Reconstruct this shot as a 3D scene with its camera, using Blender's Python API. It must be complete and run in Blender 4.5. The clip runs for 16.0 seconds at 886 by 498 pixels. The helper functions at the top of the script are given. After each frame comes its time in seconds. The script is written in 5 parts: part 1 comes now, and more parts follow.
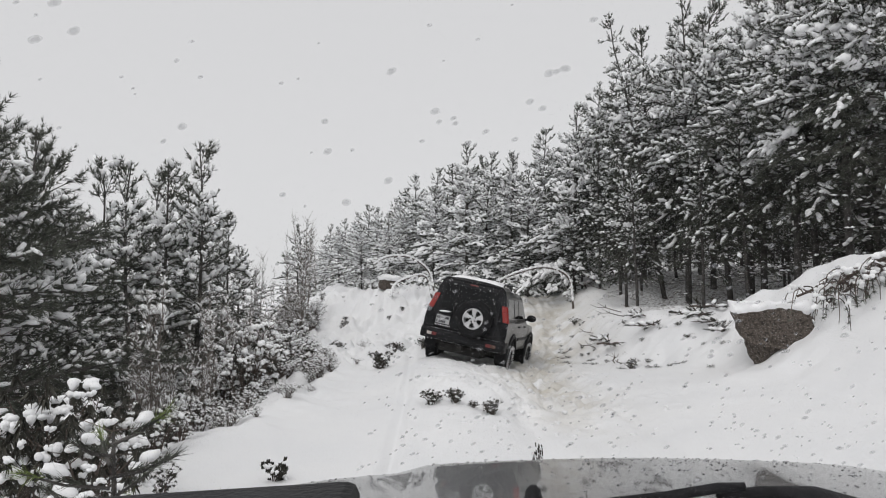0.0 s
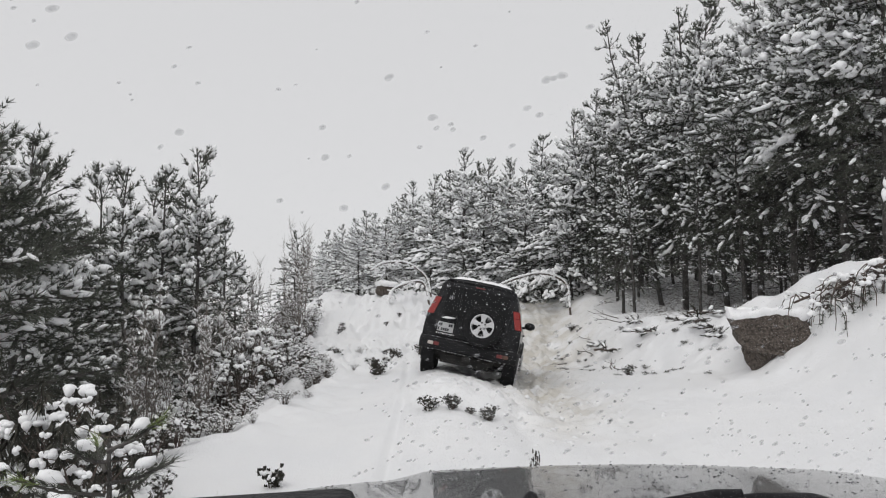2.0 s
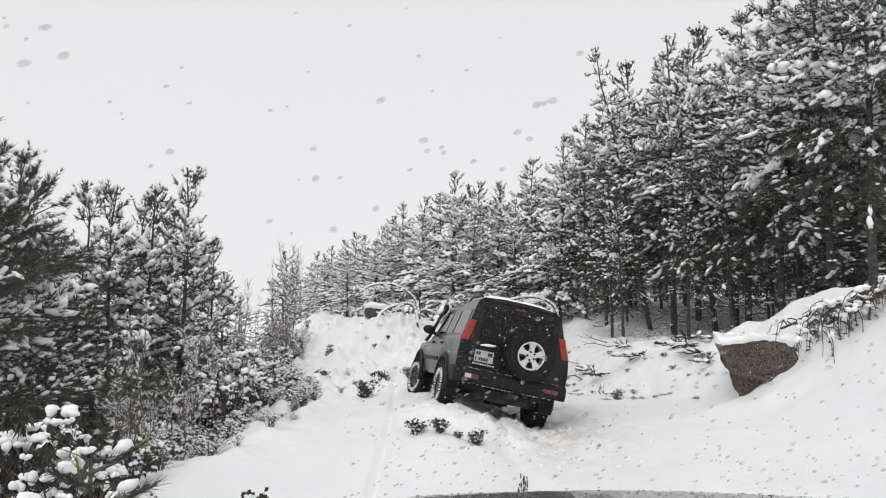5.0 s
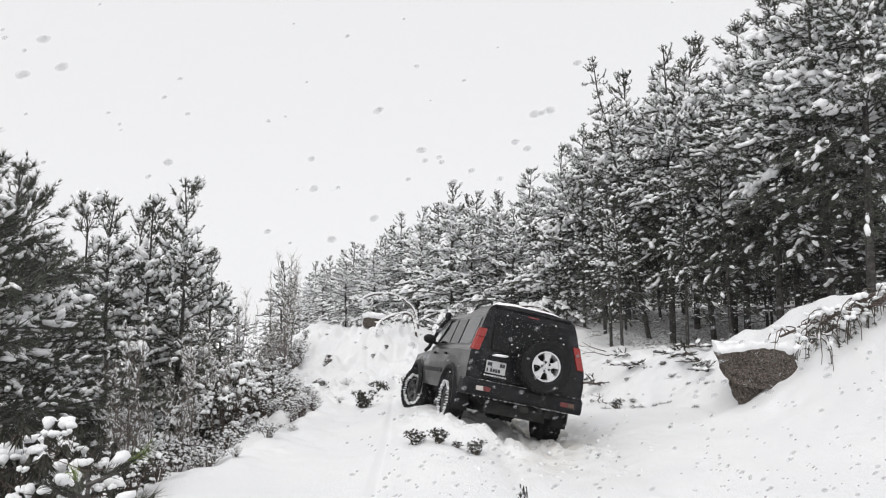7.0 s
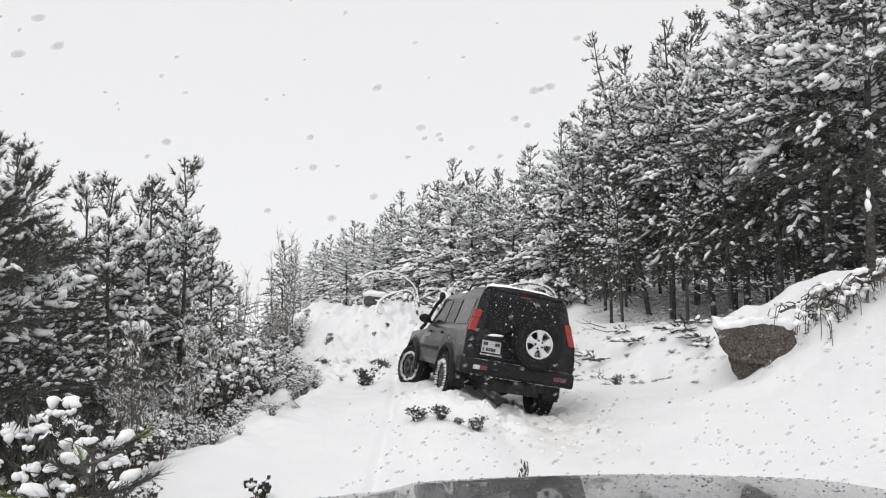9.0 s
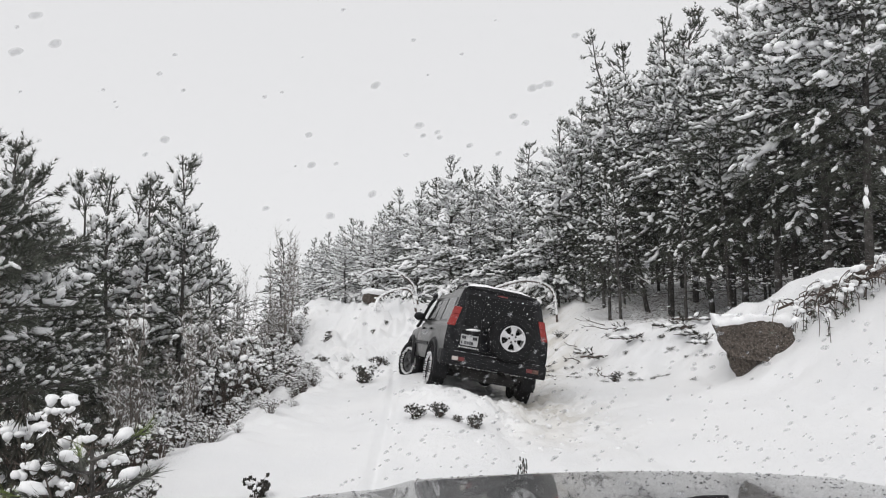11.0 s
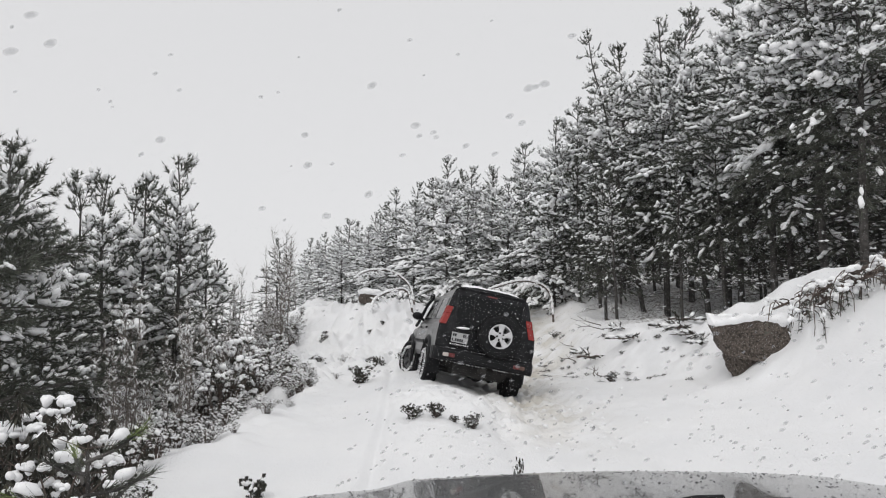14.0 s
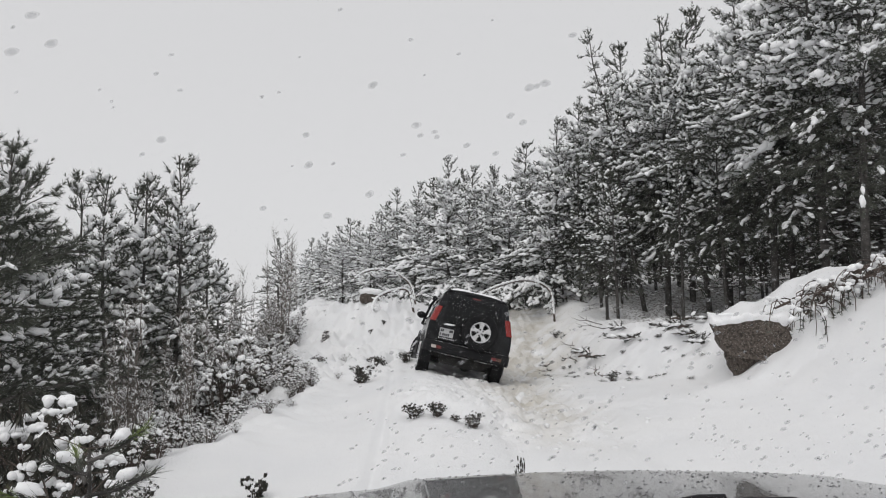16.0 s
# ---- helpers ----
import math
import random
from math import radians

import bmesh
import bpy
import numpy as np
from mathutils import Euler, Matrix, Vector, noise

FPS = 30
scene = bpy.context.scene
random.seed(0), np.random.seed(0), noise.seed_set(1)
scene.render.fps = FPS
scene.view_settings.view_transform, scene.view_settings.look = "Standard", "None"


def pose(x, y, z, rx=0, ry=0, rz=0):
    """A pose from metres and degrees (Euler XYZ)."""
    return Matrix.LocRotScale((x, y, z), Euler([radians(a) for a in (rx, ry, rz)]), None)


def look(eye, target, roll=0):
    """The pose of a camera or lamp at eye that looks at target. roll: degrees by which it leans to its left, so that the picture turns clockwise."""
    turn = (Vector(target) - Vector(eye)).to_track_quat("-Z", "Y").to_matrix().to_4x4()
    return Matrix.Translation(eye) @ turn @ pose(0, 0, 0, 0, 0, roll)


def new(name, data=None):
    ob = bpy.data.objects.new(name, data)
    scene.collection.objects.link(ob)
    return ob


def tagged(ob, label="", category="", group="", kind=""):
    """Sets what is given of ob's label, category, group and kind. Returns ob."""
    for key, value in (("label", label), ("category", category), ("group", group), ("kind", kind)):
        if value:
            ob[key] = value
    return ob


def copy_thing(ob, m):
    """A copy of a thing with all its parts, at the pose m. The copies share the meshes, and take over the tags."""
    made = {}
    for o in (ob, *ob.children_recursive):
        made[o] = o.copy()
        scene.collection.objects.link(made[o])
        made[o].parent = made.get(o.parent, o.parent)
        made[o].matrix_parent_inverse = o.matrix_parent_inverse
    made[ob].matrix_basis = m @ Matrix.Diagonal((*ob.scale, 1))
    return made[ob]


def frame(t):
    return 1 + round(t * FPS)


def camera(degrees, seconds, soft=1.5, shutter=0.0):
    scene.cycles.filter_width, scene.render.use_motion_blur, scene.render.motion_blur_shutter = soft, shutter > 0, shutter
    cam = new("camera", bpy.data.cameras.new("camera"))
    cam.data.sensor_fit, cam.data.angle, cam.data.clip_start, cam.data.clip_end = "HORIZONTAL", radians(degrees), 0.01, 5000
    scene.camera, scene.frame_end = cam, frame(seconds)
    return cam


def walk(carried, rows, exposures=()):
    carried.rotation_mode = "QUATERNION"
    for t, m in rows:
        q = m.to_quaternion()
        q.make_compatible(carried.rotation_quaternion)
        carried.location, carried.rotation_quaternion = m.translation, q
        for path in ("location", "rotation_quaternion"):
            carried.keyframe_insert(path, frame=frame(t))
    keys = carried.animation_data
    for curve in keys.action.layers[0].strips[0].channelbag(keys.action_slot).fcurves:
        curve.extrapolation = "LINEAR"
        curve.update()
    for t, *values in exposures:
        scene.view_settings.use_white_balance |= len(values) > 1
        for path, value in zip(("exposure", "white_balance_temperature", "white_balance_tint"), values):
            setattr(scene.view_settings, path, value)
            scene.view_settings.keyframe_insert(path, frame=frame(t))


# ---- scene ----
cam = camera(64.2, 16.0, soft=1.05)
EYE = (0.0, 0.0, 1.65)
# seconds, yaw, pitch, roll of the phone held behind the windscreen
TURNS = [
    (0, 0.00, 3.70, 0.00),
    (0.5, -0.09, 3.78, 0.06),
    (1, -0.18, 3.98, 0.09),
    (1.5, -0.20, 4.11, -0.01),
    (2, -0.23, 4.19, -0.05),
    (2.5, -0.33, 3.94, -0.10),
    (3, -0.42, 4.02, -0.29),
    (3.5, -0.40, 4.10, -0.17),
    (4, -0.68, 3.85, -0.18),
    (4.5, -0.76, 4.72, -0.07),
    (4.7, -1.11, 5.41, -0.56),
    (6.8, -1.19, 7.05, -0.56),
    (7, -1.24, 6.78, -0.33),
    (7.5, -1.24, 5.80, -0.21),
    (8, -1.38, 5.59, 0.06),
    (8.5, -1.44, 5.09, 0.00),
    (9, -1.18, 5.00, 0.06),
    (11.5, -1.33, 4.78, 0.17),
    (12, -1.40, 4.96, 0.15),
    (12.5, -1.46, 4.96, 0.11),
    (13, -1.47, 5.05, 0.10),
    (13.5, -1.60, 5.02, 0.19),
    (14, -1.58, 4.81, 0.19),
    (14.5, -1.65, 5.03, 0.20),
    (15, -1.72, 5.10, 0.10),
    (15.5, -1.68, 4.84, 0.14),
    (16, -1.49, 4.78, 0.26),
]
walk(cam, [(t, pose(*EYE, 90 + p, r, y)) for t, y, p, r in TURNS],
     exposures=[(0, -0.06), (4.2, 0.05), (4.7, 0.17), (7.0, 0.31), (9.0, 0.30), (11.5, 0.13), (14.5, 0.04), (16.0, -0.06)])

# ---- light ----
world = bpy.data.worlds.new("overcast")
scene.world = world
world.use_nodes = True
wn, wl = world.node_tree.nodes, world.node_tree.links
sky = wn.new("ShaderNodeTexSky")
sky.sky_type, sky.sun_disc = "NISHITA", False
sky.sun_elevation, sky.sun_rotation = radians(54), radians(208)
hsv = wn.new("ShaderNodeHueSaturation")
hsv.inputs["Saturation"].default_value = 0.12
hsv.inputs["Value"].default_value = 0.09
wl.new(sky.outputs[0], hsv.inputs["Color"])
mix = wn.new("ShaderNodeMixRGB")
mix.inputs[0].default_value = 0.86
mix.inputs[2].default_value = (0.755, 0.755, 0.768, 1)
wl.new(hsv.outputs[0], mix.inputs[1])
wl.new(mix.outputs[0], wn["Background"].inputs[0])
wn["Background"].inputs[1].default_value = 1.0

sun = new("sun", bpy.data.lights.new("sun", "SUN"))
sun.data.energy, sun.data.angle, sun.data.color = 0.88, radians(40), (1, 0.98, 0.95)
sun.matrix_world = look((-6, -11, 17), (0, 0, 0))


# ---- materials ----
def mat(name, color, rough=0.6, metal=0.0, vary=0.25, scale=6.0, bump=0.0, bscale=40.0, coat=0.0, emit=0.0, island=False, second=None, spec=0.3):
    m = bpy.data.materials.new(name)
    m.use_nodes = True
    n, l = m.node_tree.nodes, m.node_tree.links
    b = n["Principled BSDF"]
    b.inputs["Specular IOR Level"].default_value = spec
    b.inputs["Roughness"].default_value, b.inputs["Metallic"].default_value = rough, metal
    b.inputs["Coat Weight"].default_value = coat
    co = n.new("ShaderNodeTexCoord")
    a = n.new("ShaderNodeTexNoise")
    a.inputs["Scale"].default_value, a.inputs["Detail"].default_value = scale, 8
    l.new(co.outputs["Object"], a.inputs["Vector"])
    r = n.new("ShaderNodeMixRGB")
    lo = [c * (1 - vary) for c in color]
    r.inputs[1].default_value = (*lo, 1)
    r.inputs[2].default_value = (*(second or [min(1, c * (1 + vary)) for c in color]), 1)
    if island:
        g = n.new("ShaderNodeNewGeometry")
        l.new(g.outputs["Random Per Island"], r.inputs[0])
    else:
        c = n.new("ShaderNodeValToRGB")
        c.color_ramp.elements[0].position, c.color_ramp.elements[1].position = 0.35, 0.65
        l.new(a.outputs["Fac"], c.inputs[0])
        l.new(c.outputs[0], r.inputs[0])
    l.new(r.outputs[0], b.inputs["Base Color"])
    if bump:
        a2 = n.new("ShaderNodeTexNoise")
        a2.inputs["Scale"].default_value, a2.inputs["Detail"].default_value = bscale, 6
        l.new(co.outputs["Object"], a2.inputs["Vector"])
        bp = n.new("ShaderNodeBump")
        bp.inputs["Strength"].default_value, bp.inputs["Distance"].default_value = bump, 0.02
        l.new(a2.outputs["Fac"], bp.inputs["Height"])
        l.new(bp.outputs[0], b.inputs["Normal"])
    if emit:
        b.inputs["Emission Color"].default_value, b.inputs["Emission Strength"].default_value = (*color, 1), emit
    return m


SNOW = mat("snow", (0.92, 0.922, 0.932), 0.75, vary=0.05, scale=5, bump=0.35, bscale=25)
NEEDLE = mat("pine needles", (0.064, 0.073, 0.058), 0.65, vary=0.5, island=True, second=(0.122, 0.13, 0.104))
FRESH = mat("fresh pine needles", (0.16, 0.21, 0.06), 0.5, vary=0.4, island=True)
BARK = mat("pine bark", (0.070, 0.065, 0.061), 0.9, vary=0.5, scale=9, bump=0.8, bscale=30)
TWIG = mat("grey twigs", (0.085, 0.07, 0.062), 0.85, vary=0.4, island=True, second=(0.14, 0.108, 0.092))
BIRCH = mat("bare sapling bark", (0.17, 0.15, 0.135), 0.8, vary=0.4, scale=14)
LEAF = mat("withered leaves", (0.04, 0.042, 0.034), 0.7, vary=0.5, island=True, second=(0.08, 0.076, 0.06))
ROCK = mat("brown granite", (0.07, 0.059, 0.051), 0.9, vary=0.5, scale=24, bump=0.9, bscale=26, second=(0.155, 0.13, 0.112))
# One car paint twice: lighter for the lit sides, darkened for the shaded rear.
PAINT = mat("dark car paint with road dirt, lit copy", (0.022, 0.023, 0.023), 0.3, vary=0.3, scale=3, coat=0.2, bump=0.05, bscale=12, second=(0.058, 0.057, 0.055), spec=0.3)
REARP = mat("dark car paint, shaded rear copy", (0.008, 0.0085, 0.010), 0.25, vary=0.3, scale=6, second=(0.022, 0.022, 0.024), spec=0.2)
PLASTIC = mat("black plastic", (0.012, 0.012, 0.0135), 0.5, vary=0.3, scale=12, bump=0.2, bscale=200, spec=0.15)
GLASSD = mat("dark window glass", (0.006, 0.0065, 0.007), 0.08, vary=0.1, scale=3, spec=0.2)
GLASSS = mat("grey side window glass", (0.06, 0.062, 0.062), 0.12, vary=0.15, scale=3)
REDL = mat("red lamp lens", (0.25, 0.018, 0.014), 0.2, vary=0.12, scale=20, coat=0.5)
PALEL = mat("pale lamp lens", (0.52, 0.47, 0.44), 0.2, vary=0.1, scale=20, coat=0.5)
DIML = mat("dim amber lamp lens", (0.13, 0.075, 0.06), 0.25, vary=0.2, scale=20)
DULLRED = mat("dull red reflector", (0.16, 0.035, 0.035), 0.3, vary=0.2, scale=20)
DIRTYRIM = mat("dark dirty wheel rim", (0.05, 0.05, 0.052), 0.6, metal=0.3, vary=0.4, scale=14, second=(0.16, 0.16, 0.165))
ALLOY = mat("silver alloy", (0.62, 0.62, 0.63), 0.35, metal=0.55, vary=0.1, scale=10)
RUBBER = mat("snowy tyre rubber", (0.013, 0.013, 0.014), 0.8, spec=0.12, vary=0.3, scale=22, bump=0.4, bscale=60)
CAKED = mat("snow caked on rubber", (0.72, 0.72, 0.73), 0.8, vary=0.35, scale=12, bump=0.6, bscale=30)
PLATE = mat("dirty white plate", (0.46, 0.465, 0.47), 0.4, vary=0.05)
INK = mat("dark ink", (0.03, 0.03, 0.035), 0.5, vary=0.1)
CHASSIS = mat("dirty underbody", (0.02, 0.019, 0.018), 0.8, vary=0.4, scale=10, bump=0.4)


def glass_mat(name, share, rough, tint):
    m = bpy.data.materials.new(name)
    m.use_nodes = True
    n, l = m.node_tree.nodes, m.node_tree.links
    n.remove(n["Principled BSDF"])
    t, g, x = n.new("ShaderNodeBsdfTransparent"), n.new("ShaderNodeBsdfGlass"), n.new("ShaderNodeMixShader")
    g.inputs["Roughness"].default_value, g.inputs["IOR"].default_value = rough, 1.33
    g.inputs["Color"].default_value = (*tint, 1)
    x.inputs[0].default_value = share
    l.new(t.outputs[0], x.inputs[1])
    l.new(g.outputs[0], x.inputs[2])
    l.new(x.outputs[0], n["Material Output"].inputs["Surface"])
    return m


PANE = glass_mat("windscreen glass with a pale veil", 0.0, 0.0, (1, 1, 1))
# Pale diffuse haze mixed into the glass to lift the dark tones.
pn, pl = PANE.node_tree.nodes, PANE.node_tree.links
veil_mix, veil = pn["Mix Shader"], pn.new("ShaderNodeBsdfDiffuse")
veil.inputs["Color"].default_value = (0.8, 0.8, 0.8, 1)
veil_mix.inputs[0].default_value = 0.006
pl.new(veil.outputs[0], veil_mix.inputs[2])
# Flat grey stands for the scene refracted through the water.
DROP = bpy.data.materials.new("water drop, refraction as grey")
DROP.use_nodes = True
dn, dl = DROP.node_tree.nodes, DROP.node_tree.links
dn.remove(dn["Principled BSDF"])
clear, drop_grey, both = dn.new("ShaderNodeBsdfTransparent"), dn.new("ShaderNodeBsdfDiffuse"), dn.new("ShaderNodeMixShader")
drop_grey.inputs["Color"].default_value = (0.38, 0.385, 0.40, 1)
both.inputs[0].default_value = 0.14
dl.new(clear.outputs[0], both.inputs[1])
dl.new(drop_grey.outputs[0], both.inputs[2])
dl.new(both.outputs[0], dn["Material Output"].inputs["Surface"])


# ---- mesh tools ----
def ico(sub):
    bm = bmesh.new()
    bmesh.ops.create_icosphere(bm, subdivisions=sub, radius=1)
    v = np.array([p.co[:] for p in bm.verts])
    f = [[q.index for q in p.verts] for p in bm.faces]
    bm.free()
    return v, f


ICO1, ICO2, ICO4 = ico(1), ico(2), ico(5)
OCTA = (np.array([(1, 0, 0), (-1, 0, 0), (0, 1, 0), (0, -1, 0), (0, 0, 1), (0, 0, -1)], float), [[0, 2, 4], [2, 1, 4], [1, 3, 4], [3, 0, 4], [2, 0, 5], [1, 2, 5], [3, 1, 5], [0, 3, 5]])


class Geo:
    """Collects vertices and faces for one mesh."""

    def __init__(self, seed=0):
        self.v, self.f, self.rnd = [], [], random.Random(seed)

    def add(self, vs, fs):
        k = len(self.v)
        self.v += [tuple(p) for p in vs]
        self.f += [[i + k for i in q] for q in fs]

    def tube(self, pts, radii, n=5, cap=True):
        pts = [Vector(p) for p in pts]
        k = len(self.v)
        for i, p in enumerate(pts):
            d = (pts[min(i + 1, len(pts) - 1)] - pts[max(i - 1, 0)]).normalized()
            a = d.cross(Vector((0.31, 0.95, 0.1)))
            if a.length < 0.1:
                a = d.cross(Vector((1, 0, 0)))
            a.normalize()
            b = d.cross(a)
            for j in range(n):
                w = 2 * math.pi * j / n
                self.v.append(tuple(p + (a * math.cos(w) + b * math.sin(w)) * radii[i]))
        for i in range(len(pts) - 1):
            for j in range(n):
                j2 = (j + 1) % n
                self.f.append([k + i * n + j, k + i * n + j2, k + i * n + n + j2, k + i * n + n + j])
        if cap:
            self.f.append([k + (len(pts) - 1) * n + j for j in range(n)])

    def blob(self, c, size, along=(1, 0, 0), shape=ICO1, rough=0.18):
        r = self.rnd
        d = Vector(along).normalized()
        s = Vector((0, 0, 1)).cross(d)
        s = s.normalized() if s.length > 0.05 else Vector((1, 0, 0))
        u = d.cross(s)
        v = shape[0] * (1 + np.array([[r.uniform(-rough, rough)] for _ in shape[0]])) * np.array(size)
        m = np.array([d[:], s[:], u[:]])
        self.add((v @ m + np.array(c[:])).tolist(), shape[1])

    def blade(self, p, d, length, width):
        s = d.cross(Vector((self.rnd.uniform(-1, 1), self.rnd.uniform(-1, 1), self.rnd.uniform(-1, 1)))).normalized() * width * 0.5
        k = len(self.v)
        self.v += [tuple(p - s), tuple(p + s), tuple(p + d * length)]
        self.f.append([k, k + 1, k + 2])

    def box(self, lo, hi):
        (a, b, c), (d, e, f) = lo, hi
        self.add([(a, b, c), (d, b, c), (d, e, c), (a, e, c), (a, b, f), (d, b, f), (d, e, f), (a, e, f)],
                 [[3, 2, 1, 0], [4, 5, 6, 7], [0, 1, 5, 4], [1, 2, 6, 5], [2, 3, 7, 6], [3, 0, 4, 7]])

    def mesh(self, name, material, smooth=False):
        me = bpy.data.meshes.new(name)
        me.from_pydata(self.v, [], self.f)
        me.materials.append(material)
        if smooth:
            me.polygons.foreach_set("use_smooth", [True] * len(me.polygons))
        me.update()
        return me


def part(name, geo, material, parent, label="", smooth=False, bevel=0.0, segs=2):
    """One mesh object under a thing or part."""
    ob = new(name, geo.mesh(name, material, smooth) if isinstance(geo, Geo) else geo)
    ob.parent = parent
    if bevel:
        m = ob.modifiers.new("edge", "BEVEL")
        m.width, m.segments, m.limit_method, m.angle_limit = bevel, segs, "ANGLE", radians(28)
    if label:
        tagged(ob, label)
    return ob


# ---- ground ----
def ease(a):
    a = np.clip(a, 0, 1)
    return a * a * (3 - 2 * a)


LATTICE = np.random.RandomState(4).uniform(-1, 1, (128, 128))


def lumps(x, y, s):
    """Smooth uneven relief, about -1 to 1, with lumps some 1.5 s wide."""
    out = 0
    for k, (size, share) in enumerate(((1.6, 0.65), (0.75, 0.35))):
        u, v = x / (s * size) + 17.3 * k + y * 0.21 / s, y / (s * size) + 5.1 * k - x * 0.17 / s
        i, j = np.floor(u).astype(int), np.floor(v).astype(int)
        a, b = u - i, v - j
        a, b = a * a * (3 - 2 * a), b * b * (3 - 2 * b)
        c = LATTICE[i % 128, j % 128] * (1 - a) + LATTICE[(i + 1) % 128, j % 128] * a
        d = LATTICE[i % 128, (j + 1) % 128] * (1 - a) + LATTICE[(i + 1) % 128, (j + 1) % 128] * a
        out = out + share * (c * (1 - b) + d * b)
    return out


def trough(y):
    return 1.72 + 0.15 * np.clip(y - 15, 0, 40)


def left_edge(y):
    return -2.75 - 0.13 * np.clip(y - 14, 0, 60)


def height(x, y):
    """The snow's height."""
    x, y = np.asarray(x, float), np.asarray(y, float)
    ahead = ease((y - 6) / 4)
    z = 1.55 * ease((y - 18.0) / 9.0) + 0.03 * np.clip(y - 27, 0, 300)
    s = x - trough(y)
    z = z - 0.06 * np.exp(-(s / 0.6) ** 2) * ahead * (1 - 0.6 * ease((y - 20) / 5))
    # cross slope: a rough crown beside the rut, then the verge
    z = z + 0.29 * np.exp(-((x + 0.10) / 0.95) ** 2) * ahead * (1 - ease((y - 22) / 4))
    start = 3.0 - 2.4 * ease((y - 11) / 9)
    far = ease((y - 12.3) / 3)
    z = z + (0.13 - 0.05 * far) * np.clip(s, 0, 6) + (1.55 - 0.62 * far) * (1 - 0.4 * ease((y - 18) / 5)) * ease((s - start) / (2.7 - 1.1 * far)) + 0.05 * np.clip(s - 6, 0, 60)
    # bumps beyond the lorry-width verge
    z = z + 0.5 * np.exp(-(((x + 2.0) / 1.3) ** 2 + ((y - 23.5) / 2.0) ** 2)) + 0.35 * np.exp(-(((x + 0.6) / 1.1) ** 2 + ((y - 25.5) / 1.6) ** 2))
    d = left_edge(y) - x
    z = z - 1.9 * ease(d / 3.2) - 0.10 * np.clip(d - 3, 0, 18) - 1.4 * ease((y - 17) / 12) * ease(d / 5)
    z = z + 0.12 * np.exp(-((d + 0.5) / 0.5) ** 2) * ahead
    # fine unevenness
    z = z + 0.045 * lumps(x, y, 0.9) * ease((y - 4) / 5) + 0.018 * lumps(x + 3, y, 0.3) * ease((y - 5) / 5)
    verge = np.exp(-((d + 0.2) / 0.9) ** 2) * ease((y - 7) / 3)
    z = z + verge * (0.16 * lumps(x * 1.1, y + 2, 0.33) + 0.05 * lumps(x, y * 1.2, 0.15))
    bankside = ease((s - start + 0.4) / 0.8) * ease((y - 9) / 3)
    z = z + bankside * (0.14 * lumps(x, y, 0.45) + 0.07 * lumps(x + 1, y, 0.2))
    crown = np.exp(-(((x - 0.35) / 0.9) ** 2 + ((y - 10.6) / 1.5) ** 2))
    z = z + crown * (0.13 + 0.09 * lumps(x + 4, y, 0.18) + 0.06 * lumps(x, y + 4, 0.09))
    z = z + 0.3 * lumps(x, y + 1, 0.42) * ease((y - 16) / 3) * ease((1.2 - x) / 1.5) * ease((d + 5) / 3) * (1 - ease(d))
    rough = np.exp(-((s + 0.2) / 1.15) ** 2) * ease((y - 8) / 3)
    z = z + rough * (0.14 * lumps(x * 1.3, y, 0.15) + 0.10 * lumps(x, y, 0.08) + 0.06 * lumps(x + 9, y * 0.7, 0.35))
    # heaps pushed up by the bumper, and the humped verge beyond
    for hx, hy, wx, wy, hh in ((0.55, 9.75, 0.42, 0.3, 0.13), (1.05, 9.9, 0.35, 0.28, 0.15), (0.1, 10.4, 0.4, 0.35, 0.08)):
        z = z + hh * np.exp(-(((x - hx) / wx) ** 2 + ((y - hy) / wy) ** 2)) * (1 + 0.9 * lumps(x * 1.4, y * 1.4, 0.12))
    hump = ease((y - 15) / 3) * ease((0.4 - x) / 1.2) * ease((d + 6) / 2) * (1 - ease(d / 1.5)) * (1 - ease((y - 30) / 6))
    z = z + hump * (0.24 * np.abs(lumps(x * 1.2 + 7, y, 0.34)) + 0.22 * np.abs(lumps(x, y + 9, 0.15)))
    # drift banked up against the boulder
    z = z + 0.32 * np.exp(-(((x - 6.05) / 0.5) ** 2 + ((y - 10.9) / 0.55) ** 2)) + 0.17 * np.exp(-(((x - 5.0) / 0.7) ** 2 + ((y - 10.9) / 0.5) ** 2))
    # thin old wheel tracks on the verge
    for c, w, k in ((-0.52, 0.06, 0.075), (-0.20, 0.15, 0.03), (1.05, 0.16, 0.06), (2.5, 0.2, 0.07)):
        xc = c - 0.035 * np.clip(y - 10, 0, 9)
        z = z - k * np.exp(-((x - xc) / w) ** 2) * (1 - ease((y - 18) / 3))
    return z


def ground_z(x, y):
    return float(height(x, y))


def at(px, d, py=None):
    """A place on the snow, by its bearing from the camera's first look and its distance ahead."""
    x = (px - 784) / 1250 * d
    return Vector((x, d, ground_z(x, d)))


def eye_point(px, py, d):
    """A point d metres ahead on a bearing of the camera's first look."""
    u, v, a = (px - 784) / 1250, (441 - py) / 1250, radians(3.7)
    y, z = math.cos(a) - v * math.sin(a), math.sin(a) + v * math.cos(a)
    return (u * d / y, d, 1.65 + z * d / y)


